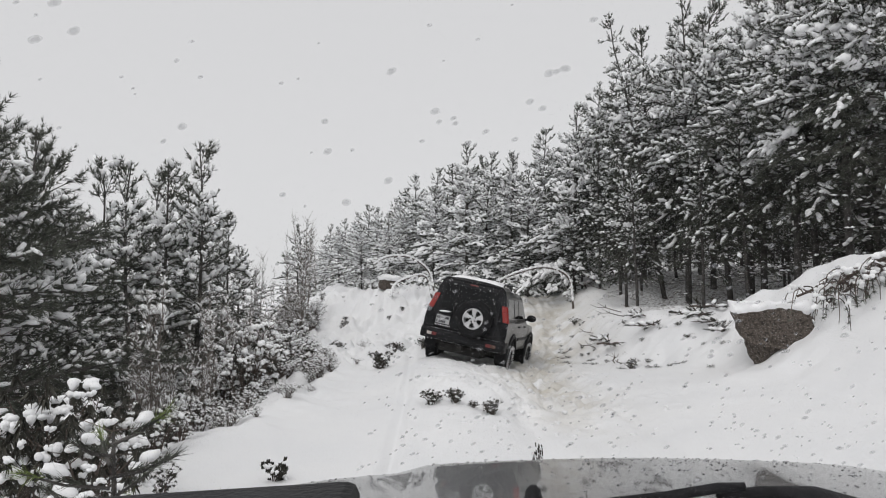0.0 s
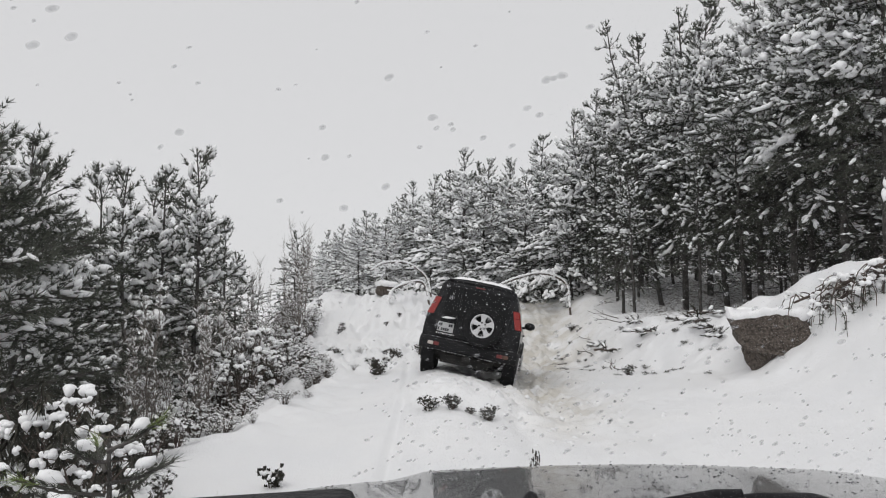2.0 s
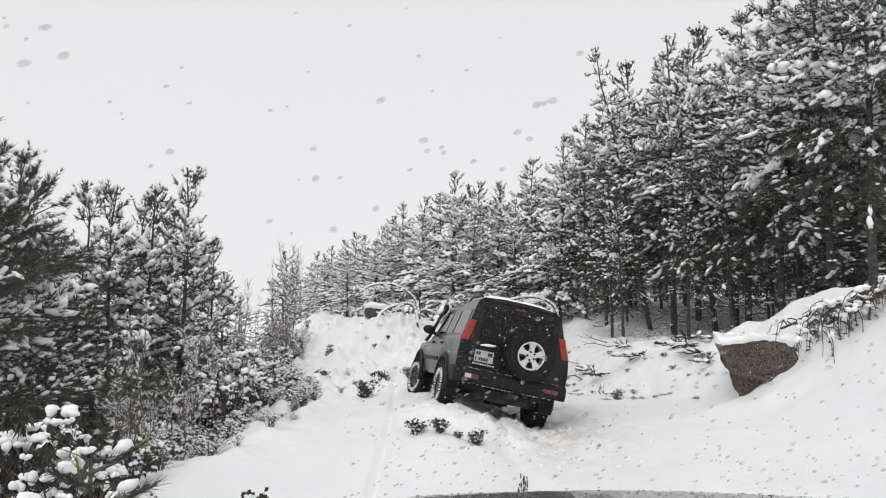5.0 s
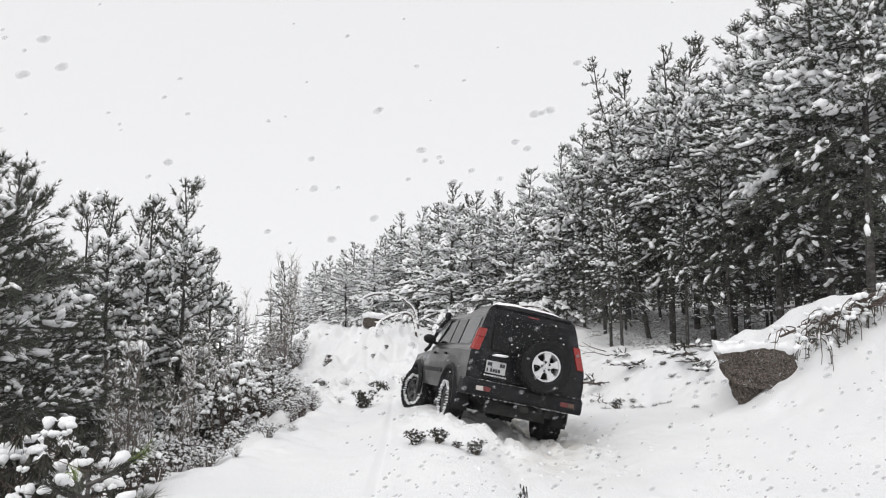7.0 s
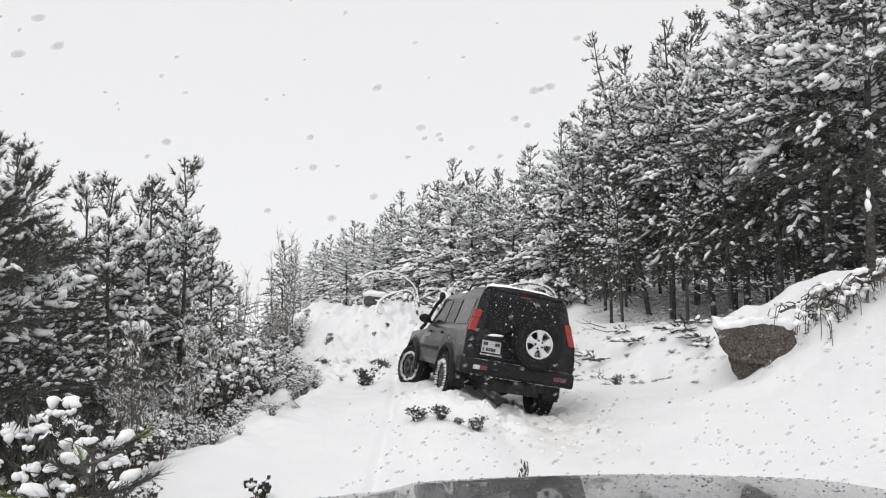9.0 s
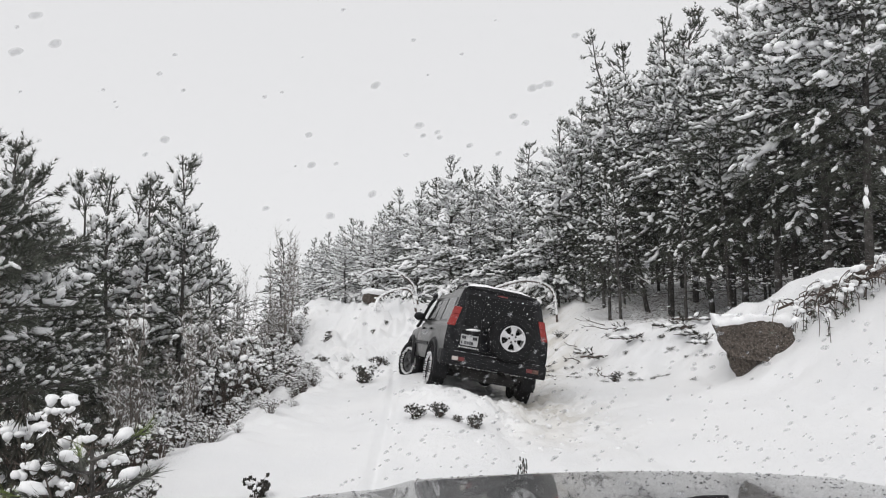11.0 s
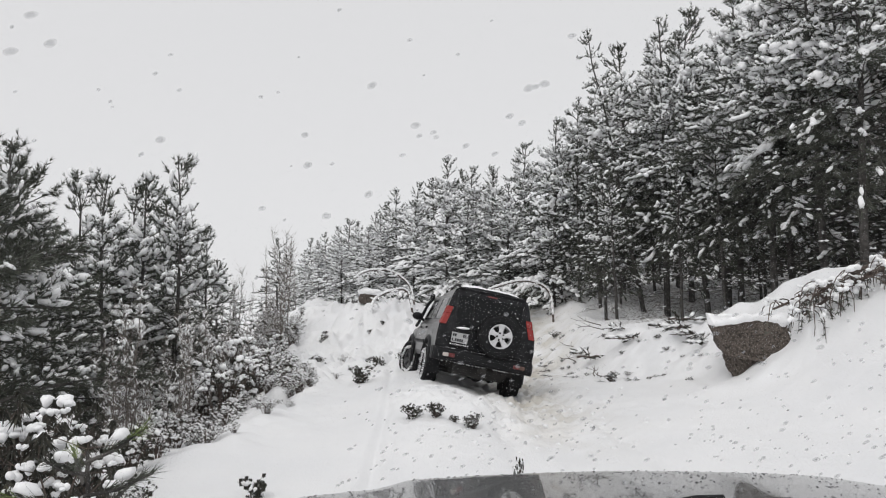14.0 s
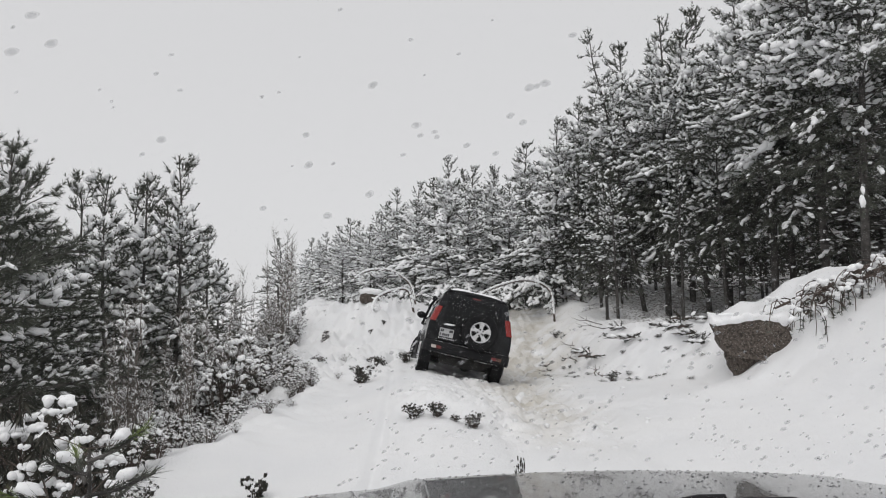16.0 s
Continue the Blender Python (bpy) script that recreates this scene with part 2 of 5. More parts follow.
def build_ground():
    def axis(lo, a, b, hi, step):
        mid = list(np.arange(a, b, step))
        out, v, s = [], b, step
        while v < hi:
            out.append(v)
            s *= 1.16
            v += s
        low, v, s = [], a, step
        while v > lo:
            s *= 1.16
            v -= s
            low.append(v)
        return np.array(low[::-1] + mid + out + [hi])
    xs, ys = axis(-900, -5.0, 8.0, 900, 0.055), axis(-200, 4.5, 21.0, 1500, 0.055)
    X, Y = np.meshgrid(xs, ys)
    Z = height(X, Y)
    nx, ny = len(xs), len(ys)
    v = np.stack([X, Y, Z], -1).reshape(-1, 3)
    i = np.arange(nx * ny).reshape(ny, nx)
    f = np.stack([i[:-1, :-1], i[:-1, 1:], i[1:, 1:], i[1:, :-1]], -1).reshape(-1, 4)
    me = bpy.data.meshes.new("ground")
    me.from_pydata(v.tolist(), [], f.tolist())
    me.polygons.foreach_set("use_smooth", [True] * len(me.polygons))
    S = X - trough(Y)
    slush = np.exp(-((S - 0.1) / 0.75) ** 2) * ease((Y - 7) / 5) + 0.6 * np.exp(-((S - 0.9) / 1.1) ** 2) * ease((Y - 14) / 4)
    start = 3.0 - 2.4 * ease((Y - 11) / 9)
    litter = 0.8 * ease((S - start - 1.6) / 1.6) * ease((Y - 12.5) / 3) + 0.12 * ease((left_edge(Y) - X - 0.6) / 1.5)
    for key, val in (("slush", slush), ("litter", litter)):
        a = me.attributes.new(key, "FLOAT", "POINT")
        a.data.foreach_set("value", np.clip(val, 0, 1).astype(np.float32).ravel())
    m = bpy.data.materials.new("snow field")
    m.use_nodes = True
    n, l = m.node_tree.nodes, m.node_tree.links
    b = n["Principled BSDF"]
    b.inputs["Roughness"].default_value = 0.7
    co = n.new("ShaderNodeTexCoord")

    def noise_tex(scale, detail=6):
        t = n.new("ShaderNodeTexNoise")
        t.inputs["Scale"].default_value, t.inputs["Detail"].default_value = scale, detail
        l.new(co.outputs["Object"], t.inputs["Vector"])
        return t.outputs["Fac"]

    def math_node(op, a, c):
        t = n.new("ShaderNodeMath")
        t.operation, t.use_clamp = op, True
        for k, q in enumerate((a, c)):
            if isinstance(q, (int, float)):
                t.inputs[k].default_value = q
            else:
                l.new(q, t.inputs[k])
        return t.outputs[0]

    def ramp(src, lo, hi):
        t = n.new("ShaderNodeValToRGB")
        t.color_ramp.elements[0].position, t.color_ramp.elements[1].position = lo, hi
        l.new(src, t.inputs[0])
        return t.outputs[0]

    def attr(key):
        t = n.new("ShaderNodeAttribute")
        t.attribute_name = key
        return t.outputs["Fac"]

    def blend(fac, a, c):
        t = n.new("ShaderNodeMixRGB")
        l.new(fac, t.inputs[0])
        for k, q in ((1, a), (2, c)):
            if isinstance(q, tuple):
                t.inputs[k].default_value = (*q, 1)
            else:
                l.new(q, t.inputs[k])
        return t.outputs[0]
    base = blend(ramp(noise_tex(0.6), 0.3, 0.7), (0.80, 0.805, 0.82), (0.86, 0.86, 0.865))
    mud = math_node("MULTIPLY", attr("slush"), math_node("MULTIPLY", ramp(noise_tex(1.6), 0.30, 0.62), 0.85))
    col = blend(mud, base, (0.52, 0.485, 0.42))
    lit = math_node("MULTIPLY", attr("litter"), ramp(noise_tex(13.0, 12), 0.48, 0.60))
    col = blend(lit, col, (0.13, 0.11, 0.095))
    l.new(col, b.inputs["Base Color"])
    bp = n.new("ShaderNodeBump")
    bp.inputs["Strength"].default_value, bp.inputs["Distance"].default_value = 0.35, 0.05
    hgt = n.new("ShaderNodeMath")
    hgt.operation = "ADD"
    l.new(noise_tex(9), hgt.inputs[0])
    l.new(noise_tex(40, 3), hgt.inputs[1])
    l.new(hgt.outputs[0], bp.inputs["Height"])
    l.new(bp.outputs[0], b.inputs["Normal"])
    me.materials.append(m)
    tagged(new("ground", me), "deep snow with churned ruts and low verges", "ground", kind="structure")


build_ground()


# ---- pines ----
def pine_parts(seed, H, crown, R, snowy=0.6, fine=1.0, top_up=62, droop=0.2, blades=7, dead=True, wide=0.024, clump=0.06, sk=1.0, bare=0.36, load=0.12):
    """Meshes of one pine: trunk, limbs, crown of needles, snow. crown: height where the green begins."""
    g, w, c, s = Geo(seed), Geo(seed + 1), Geo(seed + 2), Geo(seed + 3)
    r = g.rnd
    bend = [(r.uniform(-0.10, 0.10), r.uniform(-0.10, 0.10)) for _ in range(9)]
    pts = [Vector((bend[i][0] * i / 8, bend[i][1] * i / 8, H * i / 8 - (0.25 if i == 0 else 0))) for i in range(9)]
    r0 = 0.0088 * H + 0.012
    g.tube(pts, [r0 * (1 - 0.9 * i / 8) + 0.006 for i in range(9)], 7)

    def trunk_at(h):
        k = min(7, int(h / H * 8))
        return pts[k].lerp(pts[k + 1], h / H * 8 - k) if k else Vector((0, 0, h))

    low = fine < 0.9
    bl = ICO1 if fine > 0.6 else OCTA

    def shoot(p, e, n, snow=0.0):
        """A bottle brush of needles from p to e, with a finger of snow on top."""
        d = (e - p).normalized()
        for i in range(n):
            q = p.lerp(e, (i + 0.4) / n)
            for _ in range(blades):
                o = (d * 0.9 + Vector((r.uniform(-1, 1), r.uniform(-1, 1), r.uniform(-0.9, 0.8))) * 0.7).normalized()
                c.blade(q, o, 0.10 * r.uniform(0.7, 1.3), wide)
        if r.random() < snow:
            L, k = (e - p).length, r.uniform(0.75, 1.45) * sk
            for q in ((r.uniform(0.25, 0.65),) if low or r.random() < 0.5 else (r.uniform(0.0, 0.3), r.uniform(0.45, 0.75))):
                lay = e - p + Vector((r.uniform(-0.5, 0.5) * L, r.uniform(-0.5, 0.5) * L, r.uniform(-0.6, 0.2) * L))
                z = k * r.uniform(0.7, 1.2)
                s.blob(p.lerp(e, q) + Vector((r.uniform(-0.03, 0.03), r.uniform(-0.03, 0.03), 0.045 * z + 0.02)), (0.088 * z + L * r.uniform(0.06, 0.24), 0.062 * z, 0.048 * z), lay, bl, 0.22)

    def twig(p, d, length, up, weight):
        e = p + d * length
        f = e + (d * 0.7 + Vector((0, 0, up))).normalized() * length * 0.7
        w.blade(p, (f - p).normalized(), (f - p).length, 0.014)
        if low:
            shoot(p.lerp(e, 0.4), f, 2, weight)
        else:
            shoot(p.lerp(e, 0.2), e, 2, weight * 0.8)
            shoot(e, f, 2, weight)

    h = crown
    while h < H - 0.2:
        t = (h - crown) / (H - crown)
        full = R * (1.0 - t) ** (0.85 if dead else 0.95) * min(1.0, 0.6 + t * 2.0) + 0.16
        for k in range(r.choice((5, 6, 6)) if t < 0.75 else r.choice((4, 4, 5))):
            az = r.uniform(0, 2 * math.pi)
            L = full * r.uniform(0.55, 1.2)
            el = radians(4 + (top_up - 4) * t ** 1.5 + r.uniform(-20, 20))
            p0 = trunk_at(h + r.uniform(-0.12, 0.12))
            flat = Vector((math.cos(az), math.sin(az), 0))
            path = []
            for i in range(5):
                q = i / 4
                path.append(p0 + flat * (L * q * math.cos(el)) + Vector((0, 0, L * q * math.sin(el) - droop * L * q * q * (1 - 0.9 * t))))
            w.tube(path, [0.012 * (1 - 0.7 * i / 4) * (0.6 + L / 2.5) + 0.003 for i in range(5)], 3, False)
            laden = r.random() < (snowy + 0.25 * t) * (1 - 0.75 * float(ease((t - 0.72) / 0.2)))
            inner = 0.10 + 0.90 * float(ease((t - 0.12) / 0.36)) if dead else load + (1 - load) * float(ease((t - 0.2) / 0.4))
            step = 0.20 / fine
            q = 0.18 + r.uniform(0, 0.1)
            while q < 0.97:
                j = min(3, int(q * 4))
                p = path[j].lerp(path[j + 1], q * 4 - j)
                d = (path[j + 1] - path[j]).normalized()
                for sd in (-1, 1):
                    if r.random() < (0.9 if t < 0.72 else 0.55):
                        side = Vector((-flat.y, flat.x, 0)) * sd
                        dd = (d * 0.8 + side * r.uniform(0.4, 0.95) + Vector((0, 0, r.uniform(-0.6, 0.55)))).normalized()
                        twig(p, dd, (0.12 + 0.17 * L * (1 - q)) * r.uniform(0.7, 1.3), -0.25 + 1.3 * t + r.uniform(-0.55, 0.55), (0.95 if laden else bare) * (0.95 - 0.3 * q) * inner * (1 - 0.6 * float(ease((t - 0.72) / 0.2))))
                q += step / max(0.3, L)
            tip = path[-1]
            shoot(path[3], tip, 4, 0.7 if laden else 0.2)
            shoot(tip, tip + (tip - path[3]).normalized() * 0.16 + Vector((0, 0, 0.16 * t - 0.05)), 3, 0.12)
            if laden and t < 0.97:
                for i in range(1, 4):
                    if r.random() < (0.5 * inner if dead else 0.85):
                        a, b = path[i], path[i + 1]
                        s.blob(a.lerp(b, r.uniform(0.3, 0.8)) + Vector((0, 0, 0.05)), ((b - a).length * r.uniform(0.3, 0.6), r.uniform(0.04, 0.08) * (0.6 + 0.3 * L), r.uniform(0.04, 0.06)), b - a, bl, 0.3)
                if r.random() < clump and L > 0.6 and (t > 0.25 or not dead):
                    for i in range(8):
                        s.blob(path[2].lerp(tip, i / 7) + Vector((r.uniform(-0.13, 0.13), r.uniform(-0.13, 0.13), r.uniform(-0.02, 0.07))), (r.uniform(0.09, 0.19), r.uniform(0.08, 0.12), r.uniform(0.06, 0.10)), tip - path[1] + Vector((r.uniform(-0.3, 0.3), r.uniform(-0.3, 0.3), -0.35)), ICO2, 0.16)
        h += r.uniform(0.22, 0.34) / fine ** 0.7 * (1.0 if t < 0.7 else 1.45)
    top = trunk_at(H)
    shoot(top - Vector((0, 0, 0.3)), top + Vector((0, 0, 0.06)), 3)
    for i in range(5):
        a = i * 1.257
        shoot(top - Vector((0, 0, 0.2)), top + Vector((math.cos(a) * 0.13, math.sin(a) * 0.13, 0.0)), 2)
    if dead:
        h = 0.5
        while h < crown + 1.2:
            az = r.uniform(0, 6.28)
            L = r.uniform(0.3, 1.0) * min(1.5, R * 0.75)
            p0 = trunk_at(h)
            d = Vector((math.cos(az), math.sin(az), r.uniform(-0.25, 0.15)))
            e = p0 + d * L
            w.tube([p0, p0.lerp(e, 0.5) + Vector((0, 0, 0.03)), e], [0.011, 0.007, 0.003], 3, False)
            for _ in range(3):
                k = r.uniform(0.3, 0.95)
                o = d + Vector((r.uniform(-0.8, 0.8), r.uniform(-0.8, 0.8), r.uniform(-0.3, 0.2)))
                w.tube([p0.lerp(e, k), p0.lerp(e, k) + o * 0.3], [0.005, 0.002], 3, False)
                if r.random() < 0.4:
                    s.blob(p0.lerp(e, k) + Vector((0, 0, 0.025)), (0.08, 0.03, 0.025), d, OCTA, 0.3)
            h += r.uniform(0.05, 0.14)
        for _ in range(9):
            a = r.uniform(0, 6.28)
            z = r.uniform(0.2, crown + 1)
            s.blob(trunk_at(z) + Vector((math.cos(a), math.sin(a), 0)) * r0 * 0.8, (0.012, 0.010, 0.03), (math.sin(a), -math.cos(a), 0), OCTA, 0.3)
    return g.mesh("trunk", BARK, True), w.mesh("limbs", BARK), c.mesh("crown", NEEDLE), s.mesh("snow", SNOW, True)


def pine(label, *a, **k):
    root = new("pine_tree")
    for nm, me in zip(("trunk", "limbs", "crown", "snow_load"), pine_parts(*a, **k)):
        ob = part(nm, me, None, root, "white snow lying on the limbs" if nm == "snow_load" else "")
        if nm != "trunk":
            tagged(ob, kind="stuff")
    tagged(root, label, "pine tree")
    return root


FULL = "snow-laden young pine with limbs down to the ground"
TALL = "tall plantation pine with bare lower trunk and snowy crown"
MODELS = {
    "tall1": (9.0, pine(TALL, 11, 9.0, 2.2, 2.3, 0.74, sk=0.88, blades=5, wide=0.028, clump=0.12, droop=0.36, top_up=48)),
    "tall2": (9.0, pine(TALL, 23, 9.0, 2.6, 2.2, 0.66, sk=0.88, blades=5, wide=0.028, clump=0.05, droop=0.36, top_up=48)),
    "tall3": (9.0, pine(TALL, 37, 9.0, 1.9, 2.5, 0.72, sk=0.88, blades=5, wide=0.028, clump=0.12, droop=0.4, top_up=46)),
    "close": (9.0, pine(TALL, 29, 9.0, 2.3, 2.4, 0.55, fine=1.15, blades=6, wide=0.02, clump=0.26, sk=0.72, bare=0.4, droop=0.4, top_up=46)),
    "lean": (9.0, pine("leaning thin plantation pine with a sparse top", 41, 9.0, 3.0, 1.35, 0.30, top_up=20, fine=0.8, blades=6, bare=0.3)),
    "full1": (6.0, pine(FULL, 53, 6.0, 0.35, 1.9, 0.36, sk=0.78, bare=0.2, dead=False, fine=0.92, blades=5, wide=0.024, droop=0.32)),
    "full2": (6.0, pine(FULL, 67, 6.0, 0.4, 1.65, 0.34, sk=0.78, bare=0.2, dead=False, fine=0.92, blades=5, wide=0.024, droop=0.3)),
    "full3": (7.0, pine(FULL, 71, 7.0, 0.3, 2.5, 0.8, dead=False, fine=0.9, blades=4, wide=0.030, droop=0.42, clump=0.12, bare=0.6, load=0.65)),
    "near": (5.6, pine("snow-laden pine beside the verge with dark sagging limbs", 83, 5.6, 0.3, 2.6, 0.30, fine=1.4, blades=12, droop=0.34, dead=False, wide=0.012, clump=0.16, sk=0.50, bare=0.16, load=0.5)),
    "far1": (7.0, pine(FULL, 91, 7.0, 0.5, 2.1, 0.7, fine=0.6, blades=4, dead=False, wide=0.055, clump=0.03, droop=0.35)),
    "far2": (7.0, pine(TALL, 97, 7.0, 1.5, 2.0, 0.62, fine=0.5, blades=4, wide=0.06, clump=0.03, droop=0.3)),
    "far3": (7.0, pine(TALL, 103, 7.0, 1.8, 1.8, 0.55, fine=0.5, blades=4, wide=0.06, clump=0.03, droop=0.3)),
}
USED = set()


def plant(kind, x, y, h, lean=0.0, turn=None, group="", wide=1.0):
    """Stands a pine of height h on the snow."""
    H, src = MODELS[kind]
    k = h / H
    turn = random.uniform(0, 360) if turn is None else turn
    m = pose(x, y, ground_z(x, y), 0, lean, 0) @ pose(0, 0, 0, random.uniform(-2, 2), random.uniform(-2, 2), turn) @ Matrix.Diagonal((k * wide, k * wide, k, 1))
    if kind in USED:
        ob = copy_thing(src, m)
    else:
        ob = src
        ob.matrix_basis = m
        USED.add(kind)
    if group:
        tagged(ob, group=group)
    return ob


def plant_seen(kind, px, d, top, lean=0.0, turn=None, group="", wide=1.0):
    """A pine by bearing, distance and the height of its tip above the eye line."""
    p = at(px, d)
    h = 1.65 + (522 - top) / 1250 * d - p.z
    return plant(kind, p.x, p.y, h, lean, turn, group, wide)


WOOD, LEFT, FAR = "pines of the plantation", "pines below the verge", "pines beyond the bend"
plant_seen("lean", 1176, 22.0, 8, -9.0, group=WOOD, wide=0.8)
for row in (("tall2", 1218, 21.0, -8), ("tall1", 1262, 22.5, -22), ("tall3", 1292, 20.0, 20, -3),
            ("close", 1352, 19.0, -60), ("close", 1412, 16.5, -120), ("close", 1448, 17.5, -90), ("close", 1508, 15.0, -210),
            ("close", 1580, 13.6, -300), ("close", 1545, 17.5, -160), ("tall1", 1140, 24.5, 70), ("tall3", 1100, 25.0, 112),
            ("tall2", 1062, 26.0, 148), ("full3", 1015, 25.0, 182), ("tall3", 965, 29.0, 198), ("full3", 905, 31.0, 258),
            ("tall3", 1330, 22.0, -20), ("tall2", 1240, 25.0, 30), ("close", 1640, 14.5, -300), ("tall2", 1690, 16.0, -260)):
    plant_seen(*row, group=WOOD)
for row in (("full3", 825, 30.0, 244), ("full3", 872, 34.0, 260), ("full3", 775, 36.0, 290), ("full3", 738, 39.0, 304), ("full3", 700, 41.0, 345),
            ("full3", 665, 44.0, 362), ("full3", 632, 47.0, 372), ("full3", 602, 52.0, 405), ("full3", 575, 56.0, 415),
            ("full3", 600, 48.0, 398), ("full3", 640, 40.0, 392), ("full3", 715, 36.0, 350), ("full3", 765, 34.0, 322), ("full3", 690, 34.0, 372), ("full3", 905, 34.0, 268), ("full3", 860, 29.0, 320), ("full3", 935, 28.0, 290),
            ("far1", 850, 38.0, 275), ("far1", 800, 42.0, 300), ("far1", 718, 46.0, 340), ("far1", 650, 52.0, 368), ("far1", 545, 60.0, 432)):
    plant_seen(*row, group=FAR, wide=1.2)
plant_seen("near", -75, 8.4, 60, turn=40, group=LEFT)
plant_seen("near", 25, 12.0, 330, turn=260, group=LEFT)
for row in (("full2", 236, 16.0, 284), ("full1", 297, 17.0, 286), ("full2", 352, 16.5, 308), ("full1", 188, 17.5, 342), ("full3", 130, 15.5, 335),
            ("full2", 398, 20.0, 412), ("full1", 60, 15.0, 320), ("full2", 268, 20.0, 345), ("full1", 330, 21.0, 372)):
    plant_seen(*row, group=LEFT, wide=0.92)

for row in (("far1", 1005, 27.0, 330), ("far1", 1040, 28.5, 320), ("far1", 1082, 27.0, 310), ("far1", 1120, 28.0, 300), ("far2", 1062, 24.0, 250), ("far3", 1098, 23.0, 240),
            ("far2", 1030, 25.0, 280), ("far3", 1135, 22.5, 230), ("far1", 1150, 26.0, 300), ("far1", 965, 29.0, 340)):
    plant_seen(*row, group=WOOD)

rng = random.Random(5)
placed = [(o.matrix_basis.translation.x, o.matrix_basis.translation.y) for o in scene.objects if o.get("category") == "pine tree"]


def scatter(kinds, n, xr, yr, hr, keep, gap, group):
    done, tries = 0, 0
    while done < n and tries < n * 40:
        tries += 1
        x, y = rng.uniform(*xr), rng.uniform(*yr)
        if keep(x, y) and all((x - a) ** 2 + (y - b) ** 2 > gap * gap for a, b in placed):
            placed.append((x, y))
            plant(rng.choice(kinds), x, y, rng.uniform(*hr), rng.uniform(-3, 3), rng.uniform(0, 360), group)
            done += 1


def in_wood(x, y):
    return x > 5.2 + max(0, 20 - y) * 0.28 and x < 0.75 * y + 6 and (y > 17 or x > 8.5)


scatter(("far2", "far3"), 78, (5, 24), (13, 32), (5.6, 7.8), in_wood, 1.0, WOOD)
scatter(("far2", "far3"), 32, (4, 40), (26, 55), (6.0, 8.0), lambda x, y: x > 3.5 + 0.02 * y and x < 0.8 * y, 1.8, WOOD)
scatter(("far1",), 18, (5, 22), (30, 44), (3.0, 4.5), lambda x, y: x > 0.15 * y, 1.1, WOOD)
scatter(("far1",), 22, (9, 38), (24, 48), (4.0, 6.0), lambda x, y: x < 0.85 * y and x > 0.3 * y, 1.5, WOOD)
scatter(("far1", "far2"), 18, (9, 22), (12.5, 24), (4.5, 7.0), lambda x, y: x > 0.6 * y and x > 8.6, 1.4, WOOD)
# Unseen pines added behind the camera to darken what the car paint reflects.
scatter(("far1", "far2"), 12, (-40, 40), (-45, -6), (6, 9), lambda x, y: abs(x) > 4 or y < -14, 3.0, "pines behind the car")
scatter(("far1", "far2"), 18, (-14, 4), (46, 80), (5.0, 6.5), lambda x, y: True, 2.6, FAR)
scatter(("far1", "far2"), 26, (-26, -6), (22, 55), (4.0, 5.6), lambda x, y: x < left_edge(y) - 3.5, 2.0, LEFT)
scatter(("far1", "far1"), 12, (-16, -7), (9, 22), (3.4, 4.6), lambda x, y: x < left_edge(y) - 3.0, 1.7, LEFT)


# ---- bare saplings ----
def sapling_parts(seed, H):
    w, s = Geo(seed), Geo(seed + 1)
    r = w.rnd
    for k in range(r.choice((2, 3))):
        lean = Vector((r.uniform(-0.16, 0.16), r.uniform(-0.16, 0.16), 1))
        hh = H * r.uniform(0.75, 1)
        pts = [lean * (hh * i / 7) + Vector((r.uniform(-0.05, 0.05), r.uniform(-0.05, 0.05), -0.1 if i == 0 else 0)) for i in range(8)]
        w.tube(pts, [0.022 * (1 - i / 7) + 0.004 for i in range(8)], 5)
        for _ in range(26):
            h = r.uniform(0.15, 0.95)
            j = min(6, int(h * 7))
            p = pts[j].lerp(pts[j + 1], h * 7 - j)
            az = r.uniform(0, 6.28)
            d = Vector((math.cos(az) * 0.5, math.sin(az) * 0.5, r.uniform(0.6, 1.2)))
            L = r.uniform(0.4, 1.1) * (1.2 - h)
            w.tube([p, p + d * L * 0.5 + Vector((0, 0, -0.03)), p + d * L], [0.009, 0.006, 0.003], 3, False)
            for _ in range(3):
                q = p + d * L * r.uniform(0.3, 0.9)
                w.tube([q, q + Vector((r.uniform(-0.3, 0.3), r.uniform(-0.3, 0.3), r.uniform(0.15, 0.4)))], [0.006, 0.003], 3, False)
                if r.random() < 0.42:
                    s.blob(q, (0.10, 0.032, 0.028), d + Vector((r.uniform(-0.5, 0.5), r.uniform(-0.5, 0.5), -0.5)), OCTA, 0.25)
    return w.mesh("stems", BIRCH), s.mesh("snow_load", SNOW, True)


def sapling(seed, H):
    root = new("bare_sapling")
    a, b = sapling_parts(seed, H)
    part("stems", a, None, root)
    part("snow_load", b, None, root)
    return tagged(root, "leafless thin grey saplings with upright twigs", "sapling", "bare saplings below the verge")


SAPS = [sapling(200, 5.0), sapling(210, 5.0), sapling(220, 5.0)]
for i, (px, d, top) in enumerate(((528, 20, 345), (545, 22, 372), (512, 23, 400), (460, 21, 380), (445, 23, 398), (480, 25, 405), (560, 26, 410), (498, 18, 470), (420, 19, 430))):
    p = at(px, d)
    k = (1.65 + (522 - top) / 1250 * d - p.z) / 5.0
    m = pose(p.x, p.y, p.z, 0, 0, 77 * i) @ Matrix.Diagonal((k * 0.8, k * 0.8, k, 1))
    if i < 3:
        SAPS[i].matrix_basis = m
    else:
        copy_thing(SAPS[i % 3], m)


